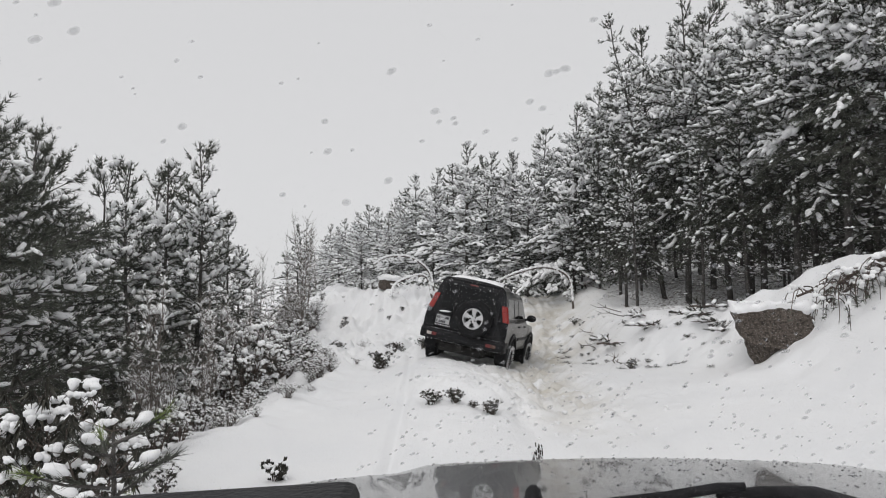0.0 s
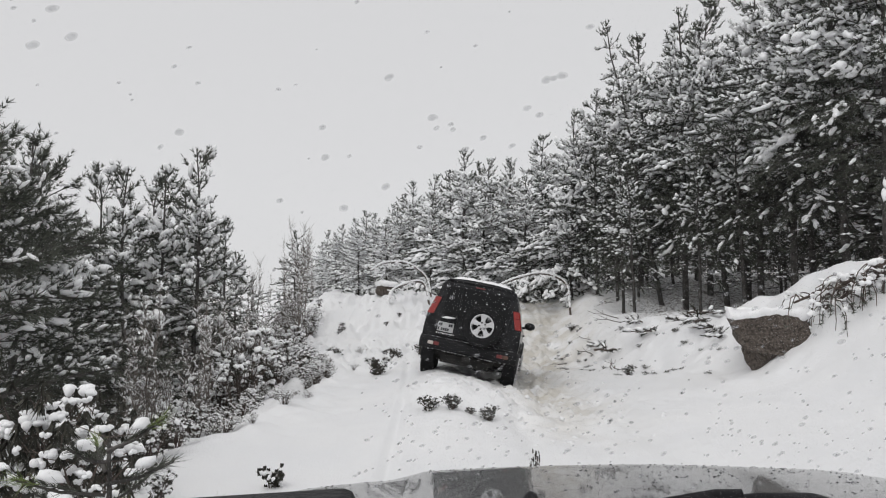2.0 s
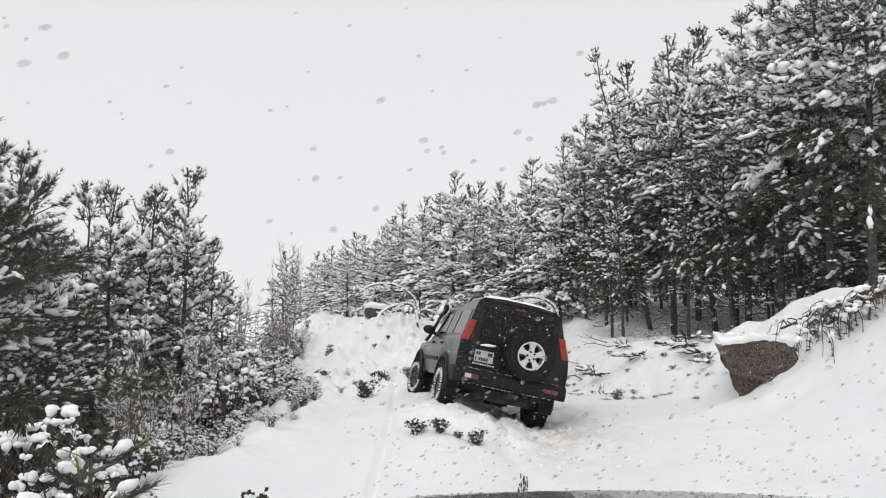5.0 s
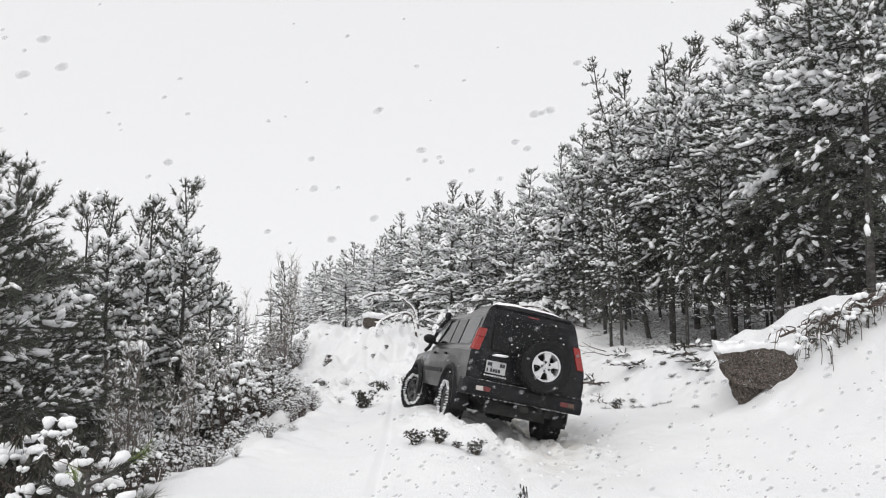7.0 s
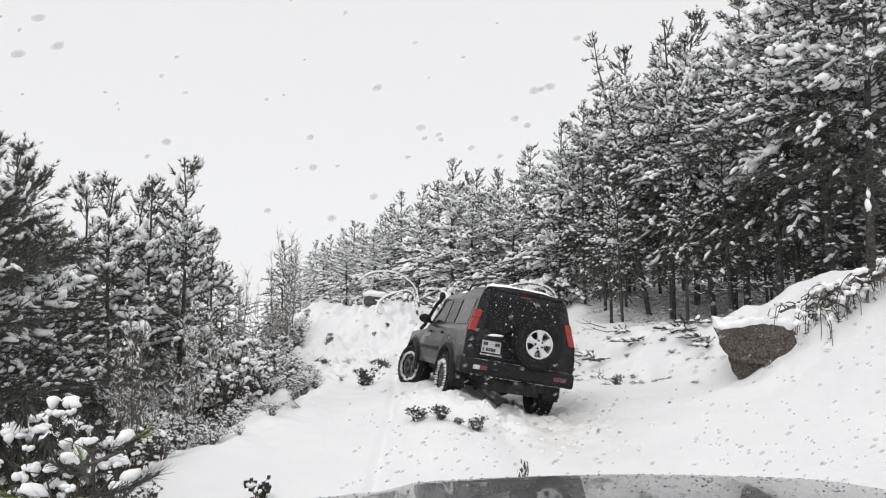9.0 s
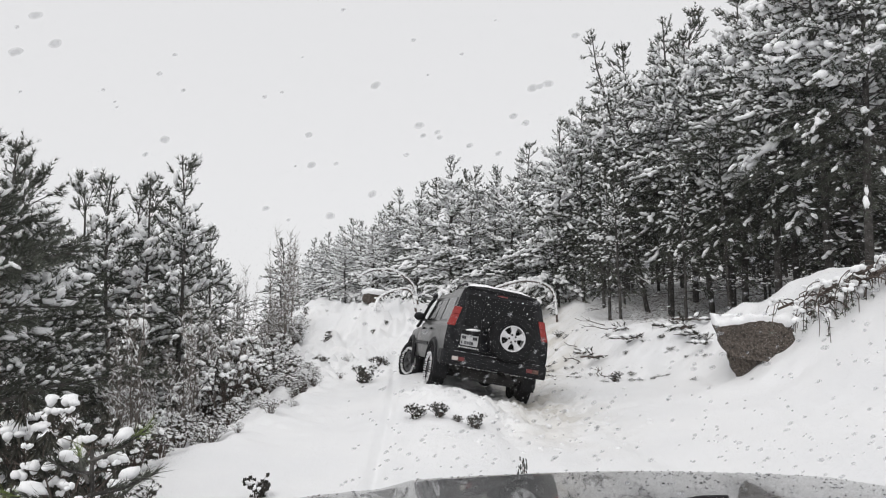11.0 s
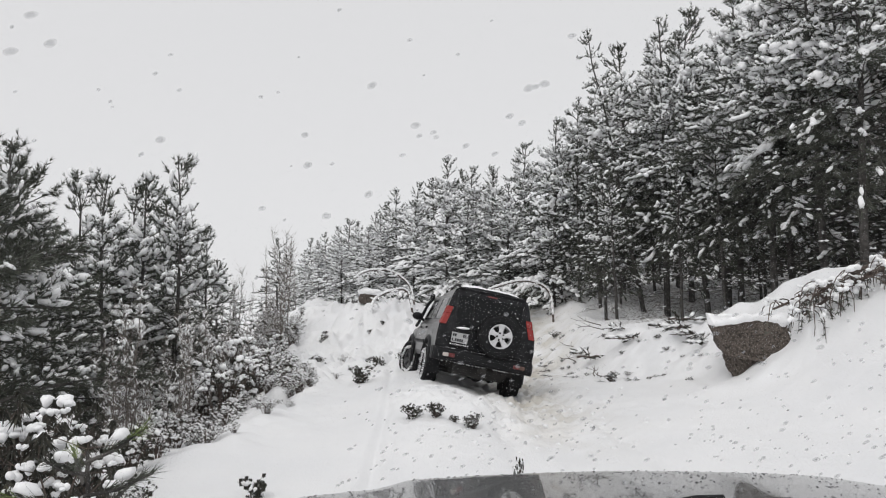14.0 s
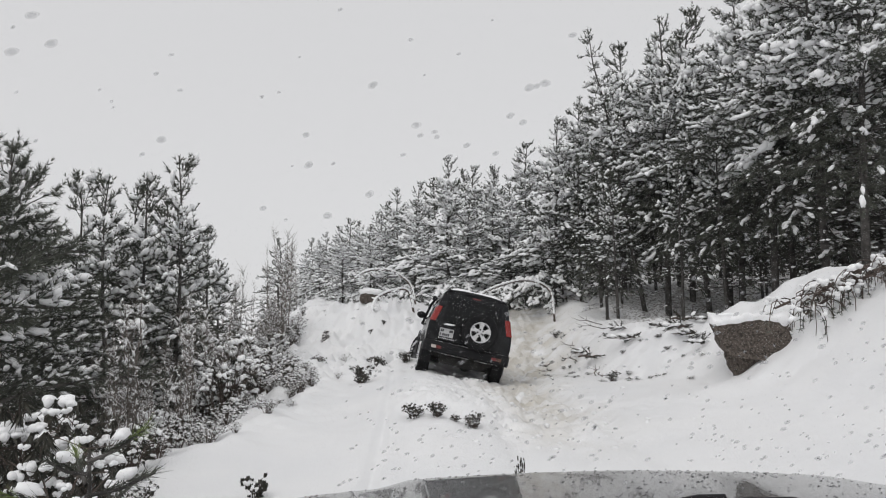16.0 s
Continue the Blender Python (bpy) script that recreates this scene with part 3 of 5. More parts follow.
# ---- shrubs ----
def shrub_parts(seed, size, stems, leafy, snowy, drop=0.0, lump=1.0, leaves=7, wide=0.045, upright=1.0, shape=ICO2):
    """A low shrub: stems, withered leaves, caps of snow."""
    w, l, s = Geo(seed), Geo(seed + 1), Geo(seed + 2)
    r = w.rnd
    for _ in range(stems):
        az, sp = r.uniform(0, 6.28), r.uniform(0.15, 0.75) * upright
        H = size * r.uniform(0.5, 1.0)
        top = Vector((math.cos(az) * sp * size * 0.8, math.sin(az) * sp * size * 0.8, H))
        mid = top * 0.5 + Vector((0, 0, 0.12 * size))
        w.tube([Vector((top.x * 0.15, top.y * 0.15, -0.08)), mid, top], [0.010 * size + 0.003, 0.008 * size + 0.002, 0.003], 4, False)
        ends = [top]
        for _ in range(5):
            k = r.uniform(0.3, 0.95)
            p = mid.lerp(top, k) if r.random() < 0.7 else mid * k
            e = p + Vector((r.uniform(-1, 1), r.uniform(-1, 1), r.uniform(0.0, 1.0))) * size * 0.24
            w.tube([p, e], [0.005 * size + 0.001, 0.002], 3, False)
            ends.append(e)
        for e in ends:
            if r.random() < leafy:
                for _ in range(leaves):
                    d = Vector((r.uniform(-1, 1), r.uniform(-1, 1), r.uniform(-1.0 - drop, 0.7 - drop))).normalized()
                    l.blade(e, d, size * r.uniform(0.07, 0.14), size * wide)
            if r.random() < snowy:
                k = size * r.uniform(0.045, 0.11) * lump
                if lump > 0.4:
                    for _ in range(4):
                        s.blob(e + Vector((r.uniform(-k, k) * 1.3, r.uniform(-k, k) * 1.3, k * r.uniform(-0.3, 0.6))), (k * r.uniform(0.6, 1), k * r.uniform(0.6, 1), k * r.uniform(0.5, 0.9)), (1, r.uniform(-1, 1), r.uniform(-0.6, 0.6)), shape, 0.16)
                else:
                    s.blob(e + Vector((0, 0, k * 0.3)), (k * 1.5, k * 0.8, k * 0.6), (1, r.uniform(-1, 1), r.uniform(-0.4, 0.4)), ICO1, 0.3)
        if lump < 0.4:
            for q in ends:
                a = mid.lerp(q, r.uniform(0.3, 0.9))
                s.blob(a + Vector((0, 0, 0.012)), ((q - mid).length * r.uniform(0.08, 0.2), 0.009 * size, 0.008 * size), q - mid, OCTA, 0.25)
    return w, l, s


def shrub(name, label, cat, group, *a, **k):
    root = new(name)
    w, l, s = shrub_parts(*a, **k)
    part("stems", w, TWIG, root)
    if l.f:
        tagged(part("leaves", l, LEAF, root), kind="stuff")
    if s.f:
        tagged(part("snow_load", s, SNOW, root, smooth=True), kind="stuff")
    return tagged(root, label, cat, group)


THICK = "shrubs of the thicket"
for i in range(52):
    y = rng.uniform(8.5, 23)
    x = float(left_edge(y)) - 0.5 - abs(rng.gauss(0.2, 1.6))
    k = rng.uniform(0.30, 0.62)
    copy_thing(SAPS[i % 3], pose(x, y, ground_z(x, y) - 0.03, rng.uniform(-5, 5), rng.uniform(-5, 5), rng.uniform(0, 360)) @ Matrix.Diagonal((k * 1.1, k * 1.1, k, 1)))
BUSH = [shrub("shrub", "bare twiggy shrub with small lumps of snow", "shrub", THICK, 300 + 7 * i, 1.2, 18, 0.45, 0.6, lump=0.45, upright=1.0, leaves=8, wide=0.03, drop=0.4, shape=ICO1) for i in range(4)]
first = set()
n = 0
while n < 120:
    y = rng.uniform(6.5, 24)
    x = float(left_edge(y)) - abs(rng.gauss(0.25, 1.5)) + 0.1
    if abs(x) > 0.68 * y or y < 6.8:
        continue
    k = rng.uniform(0.45, 1.15 if y > 11 else 0.7) * (0.55 if x > float(left_edge(y)) - 0.5 else 1.0)
    m = pose(x, y, ground_z(x, y) - 0.03, rng.uniform(-8, 8), rng.uniform(-8, 8), rng.uniform(0, 360)) @ Matrix.Diagonal((k, k, k, 1))
    j = n % 4
    if j in first:
        copy_thing(BUSH[j], m)
    else:
        BUSH[j].matrix_basis = m
        first.add(j)
    n += 1
for i in range(48):
    y = rng.uniform(8.5, 17) if i < 36 else rng.uniform(16, 25.5)
    x = float(left_edge(y)) + rng.uniform(-0.3, 0.55) if i < 36 else rng.uniform(float(left_edge(y)) - 0.2, -1.6)
    k = rng.uniform(0.16, 0.34) if i < 36 else rng.uniform(0.1, 0.22)
    copy_thing(BUSH[i % 4], pose(x, y, ground_z(x, y) - 0.02, rng.uniform(-14, 14), rng.uniform(-14, 14), rng.uniform(0, 360)) @ Matrix.Diagonal((k * 1.3, k * 1.3, k, 1)))
# leafy shrubs close to the car
CLOSE = "leafy shrubs beside the car"
LEAFY = [shrub("leafy_shrub", "dark drooping leafy shrub capped with thick snow", "shrub", CLOSE, 400 + 9 * i, 1.0, 16, 0.75, 0.42, drop=1.3, lump=0.5, leaves=20, wide=0.036) for i in range(3)]
for i, (x, y, k, dz) in enumerate(((-2.05, 4.3, 0.6, 0), (-2.5, 5.0, 0.85, 0), (-2.95, 5.4, 1.0, 0), (-2.75, 6.3, 0.7, 0), (-1.95, 3.7, 0.5, 0), (-3.3, 6.6, 0.9, 0),
                               (-2.4, 4.0, 0.7, 0), (-3.0, 7.4, 0.6, 0), (-3.7, 7.2, 1.0, 0), (-2.3, 5.9, 0.45, 0), (-2.9, 4.6, 0.9, 0))):
    m = pose(x, y, ground_z(x, y) - 0.04 + dz, 0, 0, 67 * i) @ Matrix.Diagonal((k, k, k, 1))
    if i < 3:
        LEAFY[i].matrix_basis = m
    else:
        copy_thing(LEAFY[i % 3], m)
# small plants that stand out of the snow
SPRIG = "sprigs in the snow"
TUFT = [shrub("sprig", "small dark evergreen sprig standing out of the snow", "shrub", SPRIG, 500 + 9 * i, 0.36, 24, 1.0, 0.22, drop=-0.5, leaves=14, wide=0.05, lump=0.7) for i in range(2)]
WILT = shrub("wilted_sprig", "small wilted sprig with hanging leaves in the snow", "shrub", "", 530, 0.27, 9, 1.0, 0.12, drop=1.5, leaves=30, wide=0.13, upright=0.75)
SPOTS = ((675, 15.2, 1.15), (765, 9.2, 0.6), (805, 9.15, 0.5), (836, 9.05, 0.58), (868, 9.0, 0.5), (688, 18.5, 0.8), (597, 17.8, 0.8), (690, 17.2, 0.9), (705, 17.2, 0.75), (712, 22.0, 0.6), (750, 17.2, 0.7), (690, 21.5, 0.7),
         (1115, 14.5, 0.55), (1040, 17.5, 0.4))
for i, (px, d, k) in enumerate(SPOTS):
    p = at(px, d)
    m = pose(p.x, p.y, p.z - 0.09 * k, 0, 0, 50 * i) @ Matrix.Diagonal((k, k, k, 1))
    if i < 2:
        TUFT[i].matrix_basis = m
    else:
        copy_thing(TUFT[i % 2], m)
for i in range(6):
    y = rng.uniform(17, 25.5)
    x = rng.uniform(float(left_edge(y)) + 0.2, -0.6 - 0.03 * y)
    k = rng.uniform(0.35, 0.9)
    copy_thing(TUFT[i % 2], pose(x, y, ground_z(x, y) - 0.04, 0, 0, rng.uniform(0, 360)) @ Matrix.Diagonal((k, k, k * rng.uniform(0.7, 1.2), 1)))
p = at(497, 6.4)
WILT.matrix_basis = pose(p.x, p.y, p.z - 0.09)
p = at(948, 6.6)
copy_thing(WILT, pose(p.x, p.y, p.z - 0.03, 0, 0, 80) @ Matrix.Diagonal((0.36, 0.36, 1.15, 1)))


# a young pine right beside the car, with fresh green tips
def seedling():
    root = tagged(new("pine_seedling"), "young pine with fresh green needle tips and snow", "pine tree")
    w, c, f, s = Geo(900), Geo(901), Geo(902), Geo(903)
    r = w.rnd
    base = Vector((0, 0, -0.05))
    w.tube([base, Vector((0.03, 0, 0.5)), Vector((0.0, 0.02, 1.0))], [0.022, 0.016, 0.008], 6)
    for i in range(17):
        z = 0.15 + 0.05 * i
        az = i * 2.4
        L = 0.62 * (1.2 - z) + 0.1
        e = Vector((math.cos(az) * L, math.sin(az) * L, z + 0.12))
        p = Vector((0, 0, z))
        w.tube([p, p.lerp(e, 0.5) + Vector((0, 0, -0.02)), e], [0.010, 0.008, 0.005], 4)
        for k in range(9):
            q = p.lerp(e, 0.3 + 0.08 * k)
            for _ in range(12):
                o = ((e - p).normalized() * 0.8 + Vector((r.uniform(-1, 1), r.uniform(-1, 1), r.uniform(-1, 1))) * 0.6).normalized()
                (f if k > 4 and i % 2 == 0 else c).blade(q, o, r.uniform(0.07, 0.12), 0.004)
        if r.random() < 0.6:
            s.blob(p.lerp(e, 0.6) + Vector((0, 0, 0.04)), (L * 0.16, 0.035, 0.028), e - p, ICO2, 0.2)
    part("stems", w, BARK, root)
    tagged(part("needles", c, NEEDLE, root), kind="stuff")
    tagged(part("fresh_needles", f, FRESH, root, "bright green needle tips"), kind="stuff")
    tagged(part("snow_load", s, SNOW, root, smooth=True), kind="stuff")
    root.matrix_basis = pose(-1.55, 3.35, ground_z(-1.55, 3.35))


seedling()


# ---- the stuck off-road car ----
def lathe(g, profile, n, cx=0.0, cy=0.0, cz=0.0, close=False):
    """Turns (x, radius) pairs about the x axis."""
    k = len(g.v)
    for x, rad in profile:
        for j in range(n):
            a = 2 * math.pi * j / n
            g.v.append((cx + x, cy + rad * math.cos(a), cz + rad * math.sin(a)))
    for i in range(len(profile) - 1):
        for j in range(n):
            j2 = (j + 1) % n
            g.f.append([k + i * n + j, k + i * n + j2, k + (i + 1) * n + j2, k + (i + 1) * n + j])


def wheel(parent, at_pose, side, chains=True, radius=0.40, name="wheel"):
    """A wheel about its x axis; side: +1 when its outer face looks to +x."""
    root = new(name)
    root.parent = parent
    root.matrix_basis = at_pose
    g = Geo(1)
    R, ri = radius, 0.216
    prof = [(-0.10, ri), (-0.125, ri + 0.05), (-0.13, R - 0.05), (-0.105, R - 0.012), (0.105, R - 0.012), (0.13, R - 0.05), (0.125, ri + 0.05), (0.10, ri), (0.0, ri - 0.01), (-0.10, ri)]
    lathe(g, prof, 48)
    for j in range(30):
        for x in (-0.085, -0.028, 0.03, 0.087):
            a = 2 * math.pi * (j + (0.5 if abs(x) < 0.05 else 0)) / 30
            k = len(g.v)
            g.box((x - 0.024, -0.027, R - 0.02), (x + 0.024, 0.027, R + 0.004))
            c, s = math.cos(a), math.sin(a)
            g.v[k:] = [(p[0], p[1] * c - p[2] * s, p[1] * s + p[2] * c) for p in g.v[k:]]
    part("tyre", g, RUBBER, root)
    g = Geo(2)
    o = side * 0.09
    lathe(g, [(o - side * 0.02, 0.220), (o + side * 0.012, 0.220), (o + side * 0.012, 0.198), (o - side * 0.03, 0.190), (o - side * 0.12, 0.184)], 48)
    lathe(g, [(o - side * 0.02, 0.07), (o - side * 0.005, 0.068), (o, 0.03), (o, 0.001)], 24)
    for j in range(5):
        a = 2 * math.pi * j / 5
        k = len(g.v)
        for q, wd in ((0.045, 0.046), (0.115, 0.036), (0.200, 0.068)):
            for x in (o - side * 0.045, o - side * 0.004):
                g.v += [(x, -wd, q), (x, wd, q)]
        for i in (0, 4):
            g.f += [[k + i, k + i + 1, k + i + 5, k + i + 4], [k + i + 2, k + i + 3, k + i + 7, k + i + 6], [k + i, k + i + 2, k + i + 6, k + i + 4], [k + i + 1, k + i + 3, k + i + 7, k + i + 5]]
        c, s = math.cos(a), math.sin(a)
        g.v[k:] = [(p[0], p[1] * c - p[2] * s, p[1] * s + p[2] * c) for p in g.v[k:]]
    part("rim", g, DIRTYRIM if chains else ALLOY, root, "dark dirty five-spoke rim" if chains else "silver five-spoke alloy rim")
    g = Geo(3)
    lathe(g, [(-side * 0.04, 0.18), (-side * 0.04, 0.01)], 24)
    part("brake_disc", g, CHASSIS, root)
    g = Geo(4)
    for j in range(5):
        a = 2 * math.pi * (j + 0.5) / 5
        g.blob(Vector((o + side * 0.004, 0.062 * math.cos(a), 0.062 * math.sin(a))), (0.014, 0.019, 0.019))
    part("wheel_nuts", g, CHASSIS, root)
    if chains:
        g = Geo(5)
        for j in range(40):
            a = 2 * math.pi * j / 40
            rad = g.rnd.uniform(0.25, 0.28)
            g.blob(Vector((side * 0.132, rad * math.cos(a), rad * math.sin(a))), (0.014, 0.04, 0.028), (0, -math.sin(a), math.cos(a)), ICO1, 0.35)
        for j in range(34):
            a = g.rnd.uniform(0, 6.28)
            rad = R * g.rnd.uniform(0.84, 1.0)
            g.blob(Vector((side * 0.12 * g.rnd.uniform(-1, 1), rad * math.cos(a), rad * math.sin(a))), (0.02, 0.02, 0.012), (1, 0, 0), ICO1, 0.35)
        part("packed_snow", g, CAKED, root, "ring of snow packed on the sidewall", smooth=True)
    return root


def off_road_car():
    car = tagged(new("off_road_car"), "dark boxy off-road car with tailgate spare wheel, tilted in snow", "car")
    ax = (0.0, 2.54)

    def sill(y):
        z = 0.56
        for a in ax:
            if abs(y - a) < 0.50:
                z = max(z, 0.40 + math.sqrt(max(0, 0.50 ** 2 - (y - a) ** 2)))
        return z

    def rear(z):
        return -0.96 if z < 1.05 else -0.96 + 0.16 * (z - 1.05) / 0.9

    # main shell, from the tailgate to the windscreen
    half = [(0.86, 0.0), (0.905, 0.10), (0.915, 0.42), (0.90, 0.66), (0.885, 0.70)]
    upper = [(0.855, 1.26), (0.735, 1.74), (0.69, 1.86), (0.60, 1.925), (0.3, 1.955), (0.0, 1.96)]
    ys = [-0.96, -0.80, -0.62] + [-0.5 + 0.1 * i for i in range(11)] + [0.62, 0.9, 1.2, 1.45, 1.62]
    g = Geo(1)
    rows_ = []
    for y in ys:
        ring = []
        b = sill(y)
        for x, q in half:
            ring.append((x, b + (1.22 - b) * q / 0.70))
        drop = 0.07 * float(ease((y + 0.05) / 0.5))
        ring += [(x, z - drop * (1 if z > 1.8 else 0)) for x, z in upper]
        pts = []
        for x, z in ring:
            yy = y
            if y < -0.9:
                yy = rear(z)
            elif y > 1.25 and z > 1.25:
                yy = y - (z - 1.25) * 0.72 * (y - 1.2) / 0.42
            pts.append((x, yy, z))
        rows_.append([(-x, yy, z) for x, yy, z in pts[:-1]][::1] + [pts[-1]] + pts[:-1][::-1])
    m = len(rows_[0])
    for row in rows_:
        g.v += row
    for i in range(len(ys) - 1):
        for j in range(m - 1):
            g.f.append([i * m + j, i * m + j + 1, (i + 1) * m + j + 1, (i + 1) * m + j])
    g.f.append(list(range(m))[::-1])
    g.f.append([(len(ys) - 1) * m + j for j in range(m)])
    shell = part("body", g, PAINT, car, bevel=0.035, segs=3)
    # the body's rear face takes the paint copy darkened as in shade
    shell.data.materials.append(REARP)
    shell.data.polygons[len(shell.data.polygons) - 2].material_index = 1
    # bonnet and wings
    g = Geo(2)
    yb = [1.60, 1.8, 2.04] + [2.14 + 0.1 * i for i in range(9)] + [3.04, 3.25]
    m = 9
    for y in yb:
        b = sill(y)
        t = (y - 1.6) / 1.65
        top = 1.24 - 0.10 * t
        for x, z in ((-0.88, b), (-0.91, (b + top) / 2), (-0.86, top - 0.05), (-0.55, top + 0.01), (0, top + 0.03), (0.55, top + 0.01), (0.86, top - 0.05), (0.91, (b + top) / 2), (0.88, b)):
            g.v.append((x * (1 - 0.06 * t), y, z))
    for i in range(len(yb) - 1):
        for j in range(m - 1):
            g.f.append([i * m + j, i * m + j + 1, (i + 1) * m + j + 1, (i + 1) * m + j])
    g.f.append([(len(yb) - 1) * m + j for j in range(m)])
    part("bonnet", g, PAINT, car, bevel=0.02)
    # tailgate skin, slightly proud, its window and seams
    def slab(name, x0, x1, z0, z1, lift, thick, material, parent=car, label="", bevel=0.006):
        q = Geo(3)
        for x, z in ((x0, z0), (x1, z0), (x1, z1), (x0, z1)):
            q.v.append((x, rear(z) - lift, z))
        for x, z in ((x0, z0), (x1, z0), (x1, z1), (x0, z1)):
            q.v.append((x, rear(z) - lift + thick, z))
        q.f += [[0, 1, 2, 3], [7, 6, 5, 4], [1, 0, 4, 5], [2, 1, 5, 6], [3, 2, 6, 7], [0, 3, 7, 4]]
        return part(name, q, material, parent, label, bevel=bevel)
    gate = slab("tailgate", -0.665, 0.665, 0.82, 1.86, 0.022, 0.03, REARP, label="tailgate panel with its shade in the paint", bevel=0.015)
    slab("rear_window", -0.30, 0.60, 1.24, 1.78, 0.030, 0.012, GLASSD, gate)
    slab("rear_window", -0.60, -0.33, 1.24, 1.78, 0.030, 0.012, GLASSD, gate)
    slab("window_divider", -0.33, -0.305, 1.22, 1.80, 0.034, 0.016, PLASTIC, gate)
    slab("trim_strip", -0.64, 0.64, 0.838, 0.846, 0.030, 0.012, PLASTIC, gate)
    for i in range(9):
        slab("badge", -0.655 + 0.04 * i, -0.63 + 0.04 * i, 0.860, 0.882, 0.030, 0.010, CAKED, gate, "small raised grey mark", bevel=0)
    slab("plate_lamp_housing", -0.62, -0.32, 1.10, 1.17, 0.075, 0.06, PLASTIC, gate, bevel=0.015)
    slab("door_handle", -0.25, -0.10, 1.19, 1.225, 0.06, 0.04, PLASTIC, gate, bevel=0.01)
    plate = slab("number_plate", -0.645, -0.345, 0.905, 1.085, 0.045, 0.025, PLATE, gate, "white two-line plate", bevel=0.003)
    for x0, x1, z0, z1 in ((-0.630, -0.600, 1.01, 1.06), (-0.592, -0.562, 1.01, 1.06), (-0.440, -0.410, 1.01, 1.06), (-0.402, -0.368, 1.01, 1.06), (-0.578, -0.548, 0.925, 0.975), (-0.538, -0.508, 0.925, 0.975), (-0.498, -0.468, 0.925, 0.975), (-0.458, -0.428, 0.925, 0.975), (-0.632, -0.612, 0.925, 0.975)):
        slab("plate_bar", x0, x1, z0, z1, 0.050, 0.006, INK, plate, bevel=0)
    slab("high_brake_lamp", -0.09, 0.09, 1.825, 1.85, 0.035, 0.02, DULLRED, gate)
    g = Geo(8)
    for c, sz in (((-0.47, -1.04, 1.175), (0.13, 0.035, 0.022)), ((-0.15, -1.02, 1.24), (0.06, 0.02, 0.03))):
        g.blob(Vector(c), sz, (1, 0, 0.1), ICO2, 0.15)
    r = g.rnd
    for _ in range(26):
        z = r.uniform(0.9, 1.8)
        k = r.uniform(0.004, 0.011)
        g.blob(Vector((r.uniform(-0.64, 0.64), rear(z) - 0.03, z)), (k * 1.5, k, k), (1, 0, 0.3), ICO1, 0.3)
    part("clinging_snow", g, SNOW, gate, smooth=True)
    # spoiler lip above the gate and gutters
    g = Geo(4)
    g.box((-0.62, -0.845, 1.885), (0.62, -0.74, 1.925))
    part("roof_lip", g, REARP, car, bevel=0.015)
    # tail lamps on the rear corners
    for sx in (-1, 1):
        lamp = new("tail_lamp")
        lamp.parent = car
        for nm, z0, z1, mt in (("indicator_lens", 1.403, 1.535, REDL), ("brake_lens", 1.20, 1.40, REDL)):
            q = Geo(5)
            for z in (z0, z1):
                t = (z - 1.26) / 0.48
                xo = (0.870 - 0.12 * max(0, t)) if z > 1.22 else 0.895
                yo = rear(z)
                q.v += [(sx * (xo - 0.115), yo - 0.022, z), (sx * (xo - 0.01), yo - 0.012, z), (sx * (xo + 0.016), yo + 0.02, z), (sx * (xo + 0.016), yo + 0.07, z), (sx * (xo - 0.115), yo + 0.07, z)]
            q.f += [[0, 1, 6, 5], [1, 2, 7, 6], [2, 3, 8, 7], [3, 4, 9, 8], [4, 0, 5, 9], [4, 3, 2, 1, 0], [5, 6, 7, 8, 9]]
            part(nm, q, mt, lamp, "tall red lens", bevel=0.008)
        lamp["label"] = "tall red lamp on the rear corner"
    # rear bumper with its lamps and steps
    g = Geo(6)
    for x, y0, y1 in ((-0.935, -0.72, -0.98), (-0.90, -0.70, -1.055), (-0.6, -0.7, -1.085), (0.6, -0.7, -1.085), (0.90, -0.70, -1.055), (0.935, -0.72, -0.98)):
        g.v += [(x, y0, 0.555), (x, y1 + 0.03, 0.555), (x, y1, 0.60), (x, y1, 0.745), (x, y1 + 0.06, 0.79), (x, y0, 0.79)]
    for i in range(5):
        for j in range(6):
            j2 = (j + 1) % 6
            g.f.append([i * 6 + j, i * 6 + j2, i * 6 + 6 + j2, i * 6 + 6 + j])
    g.f += [[5, 4, 3, 2, 1, 0], [30, 31, 32, 33, 34, 35]]
    bumper = part("rear_bumper", g, PLASTIC, car, "black plastic bumper", bevel=0.02)
    g = Geo(66)
    r = g.rnd
    for _ in range(26):
        k = r.uniform(0.004, 0.011)
        g.blob(Vector((r.uniform(-0.88, 0.88), -1.025 + r.uniform(-0.02, 0.03), 0.79)), (k * 2, k, k * 0.5), (1, 0, 0), ICO1, 0.3)
    for _ in range(40):
        k = r.uniform(0.008, 0.025)
        g.blob(Vector((r.uniform(-0.8, 0.8), r.uniform(-1.02, -0.8), 0.553)), (k, k, k * 0.8), (1, 0, 0), ICO1, 0.3)
    part("snow_crust", g, CAKED, bumper, "crumbs of snow stuck to the bumper", smooth=True)
    for sx in (-1, 1):
        for nm, x0, x1, mt in (("reversing_lamp", 0.655, 0.76, PALEL if sx < 0 else DIML), ("rear_reflector", 0.545, 0.65, DULLRED)):
            q = Geo(7)
            q.box((min(sx * x0, sx * x1), -1.094, 0.635), (max(sx * x0, sx * x1), -1.07, 0.70))
            part(nm, q, mt, bumper, bevel=0.006)
    g = Geo(9)
    g.tube([(0.25, -1.0, 0.52), (0.25, -1.12, 0.52)], [0.03, 0.03], 8)
    g.box((-0.06, -1.12, 0.44), (0.06, -0.95, 0.53))
    part("tow_bar", g, CHASSIS, car, bevel=0.01)
    g = Geo(10)
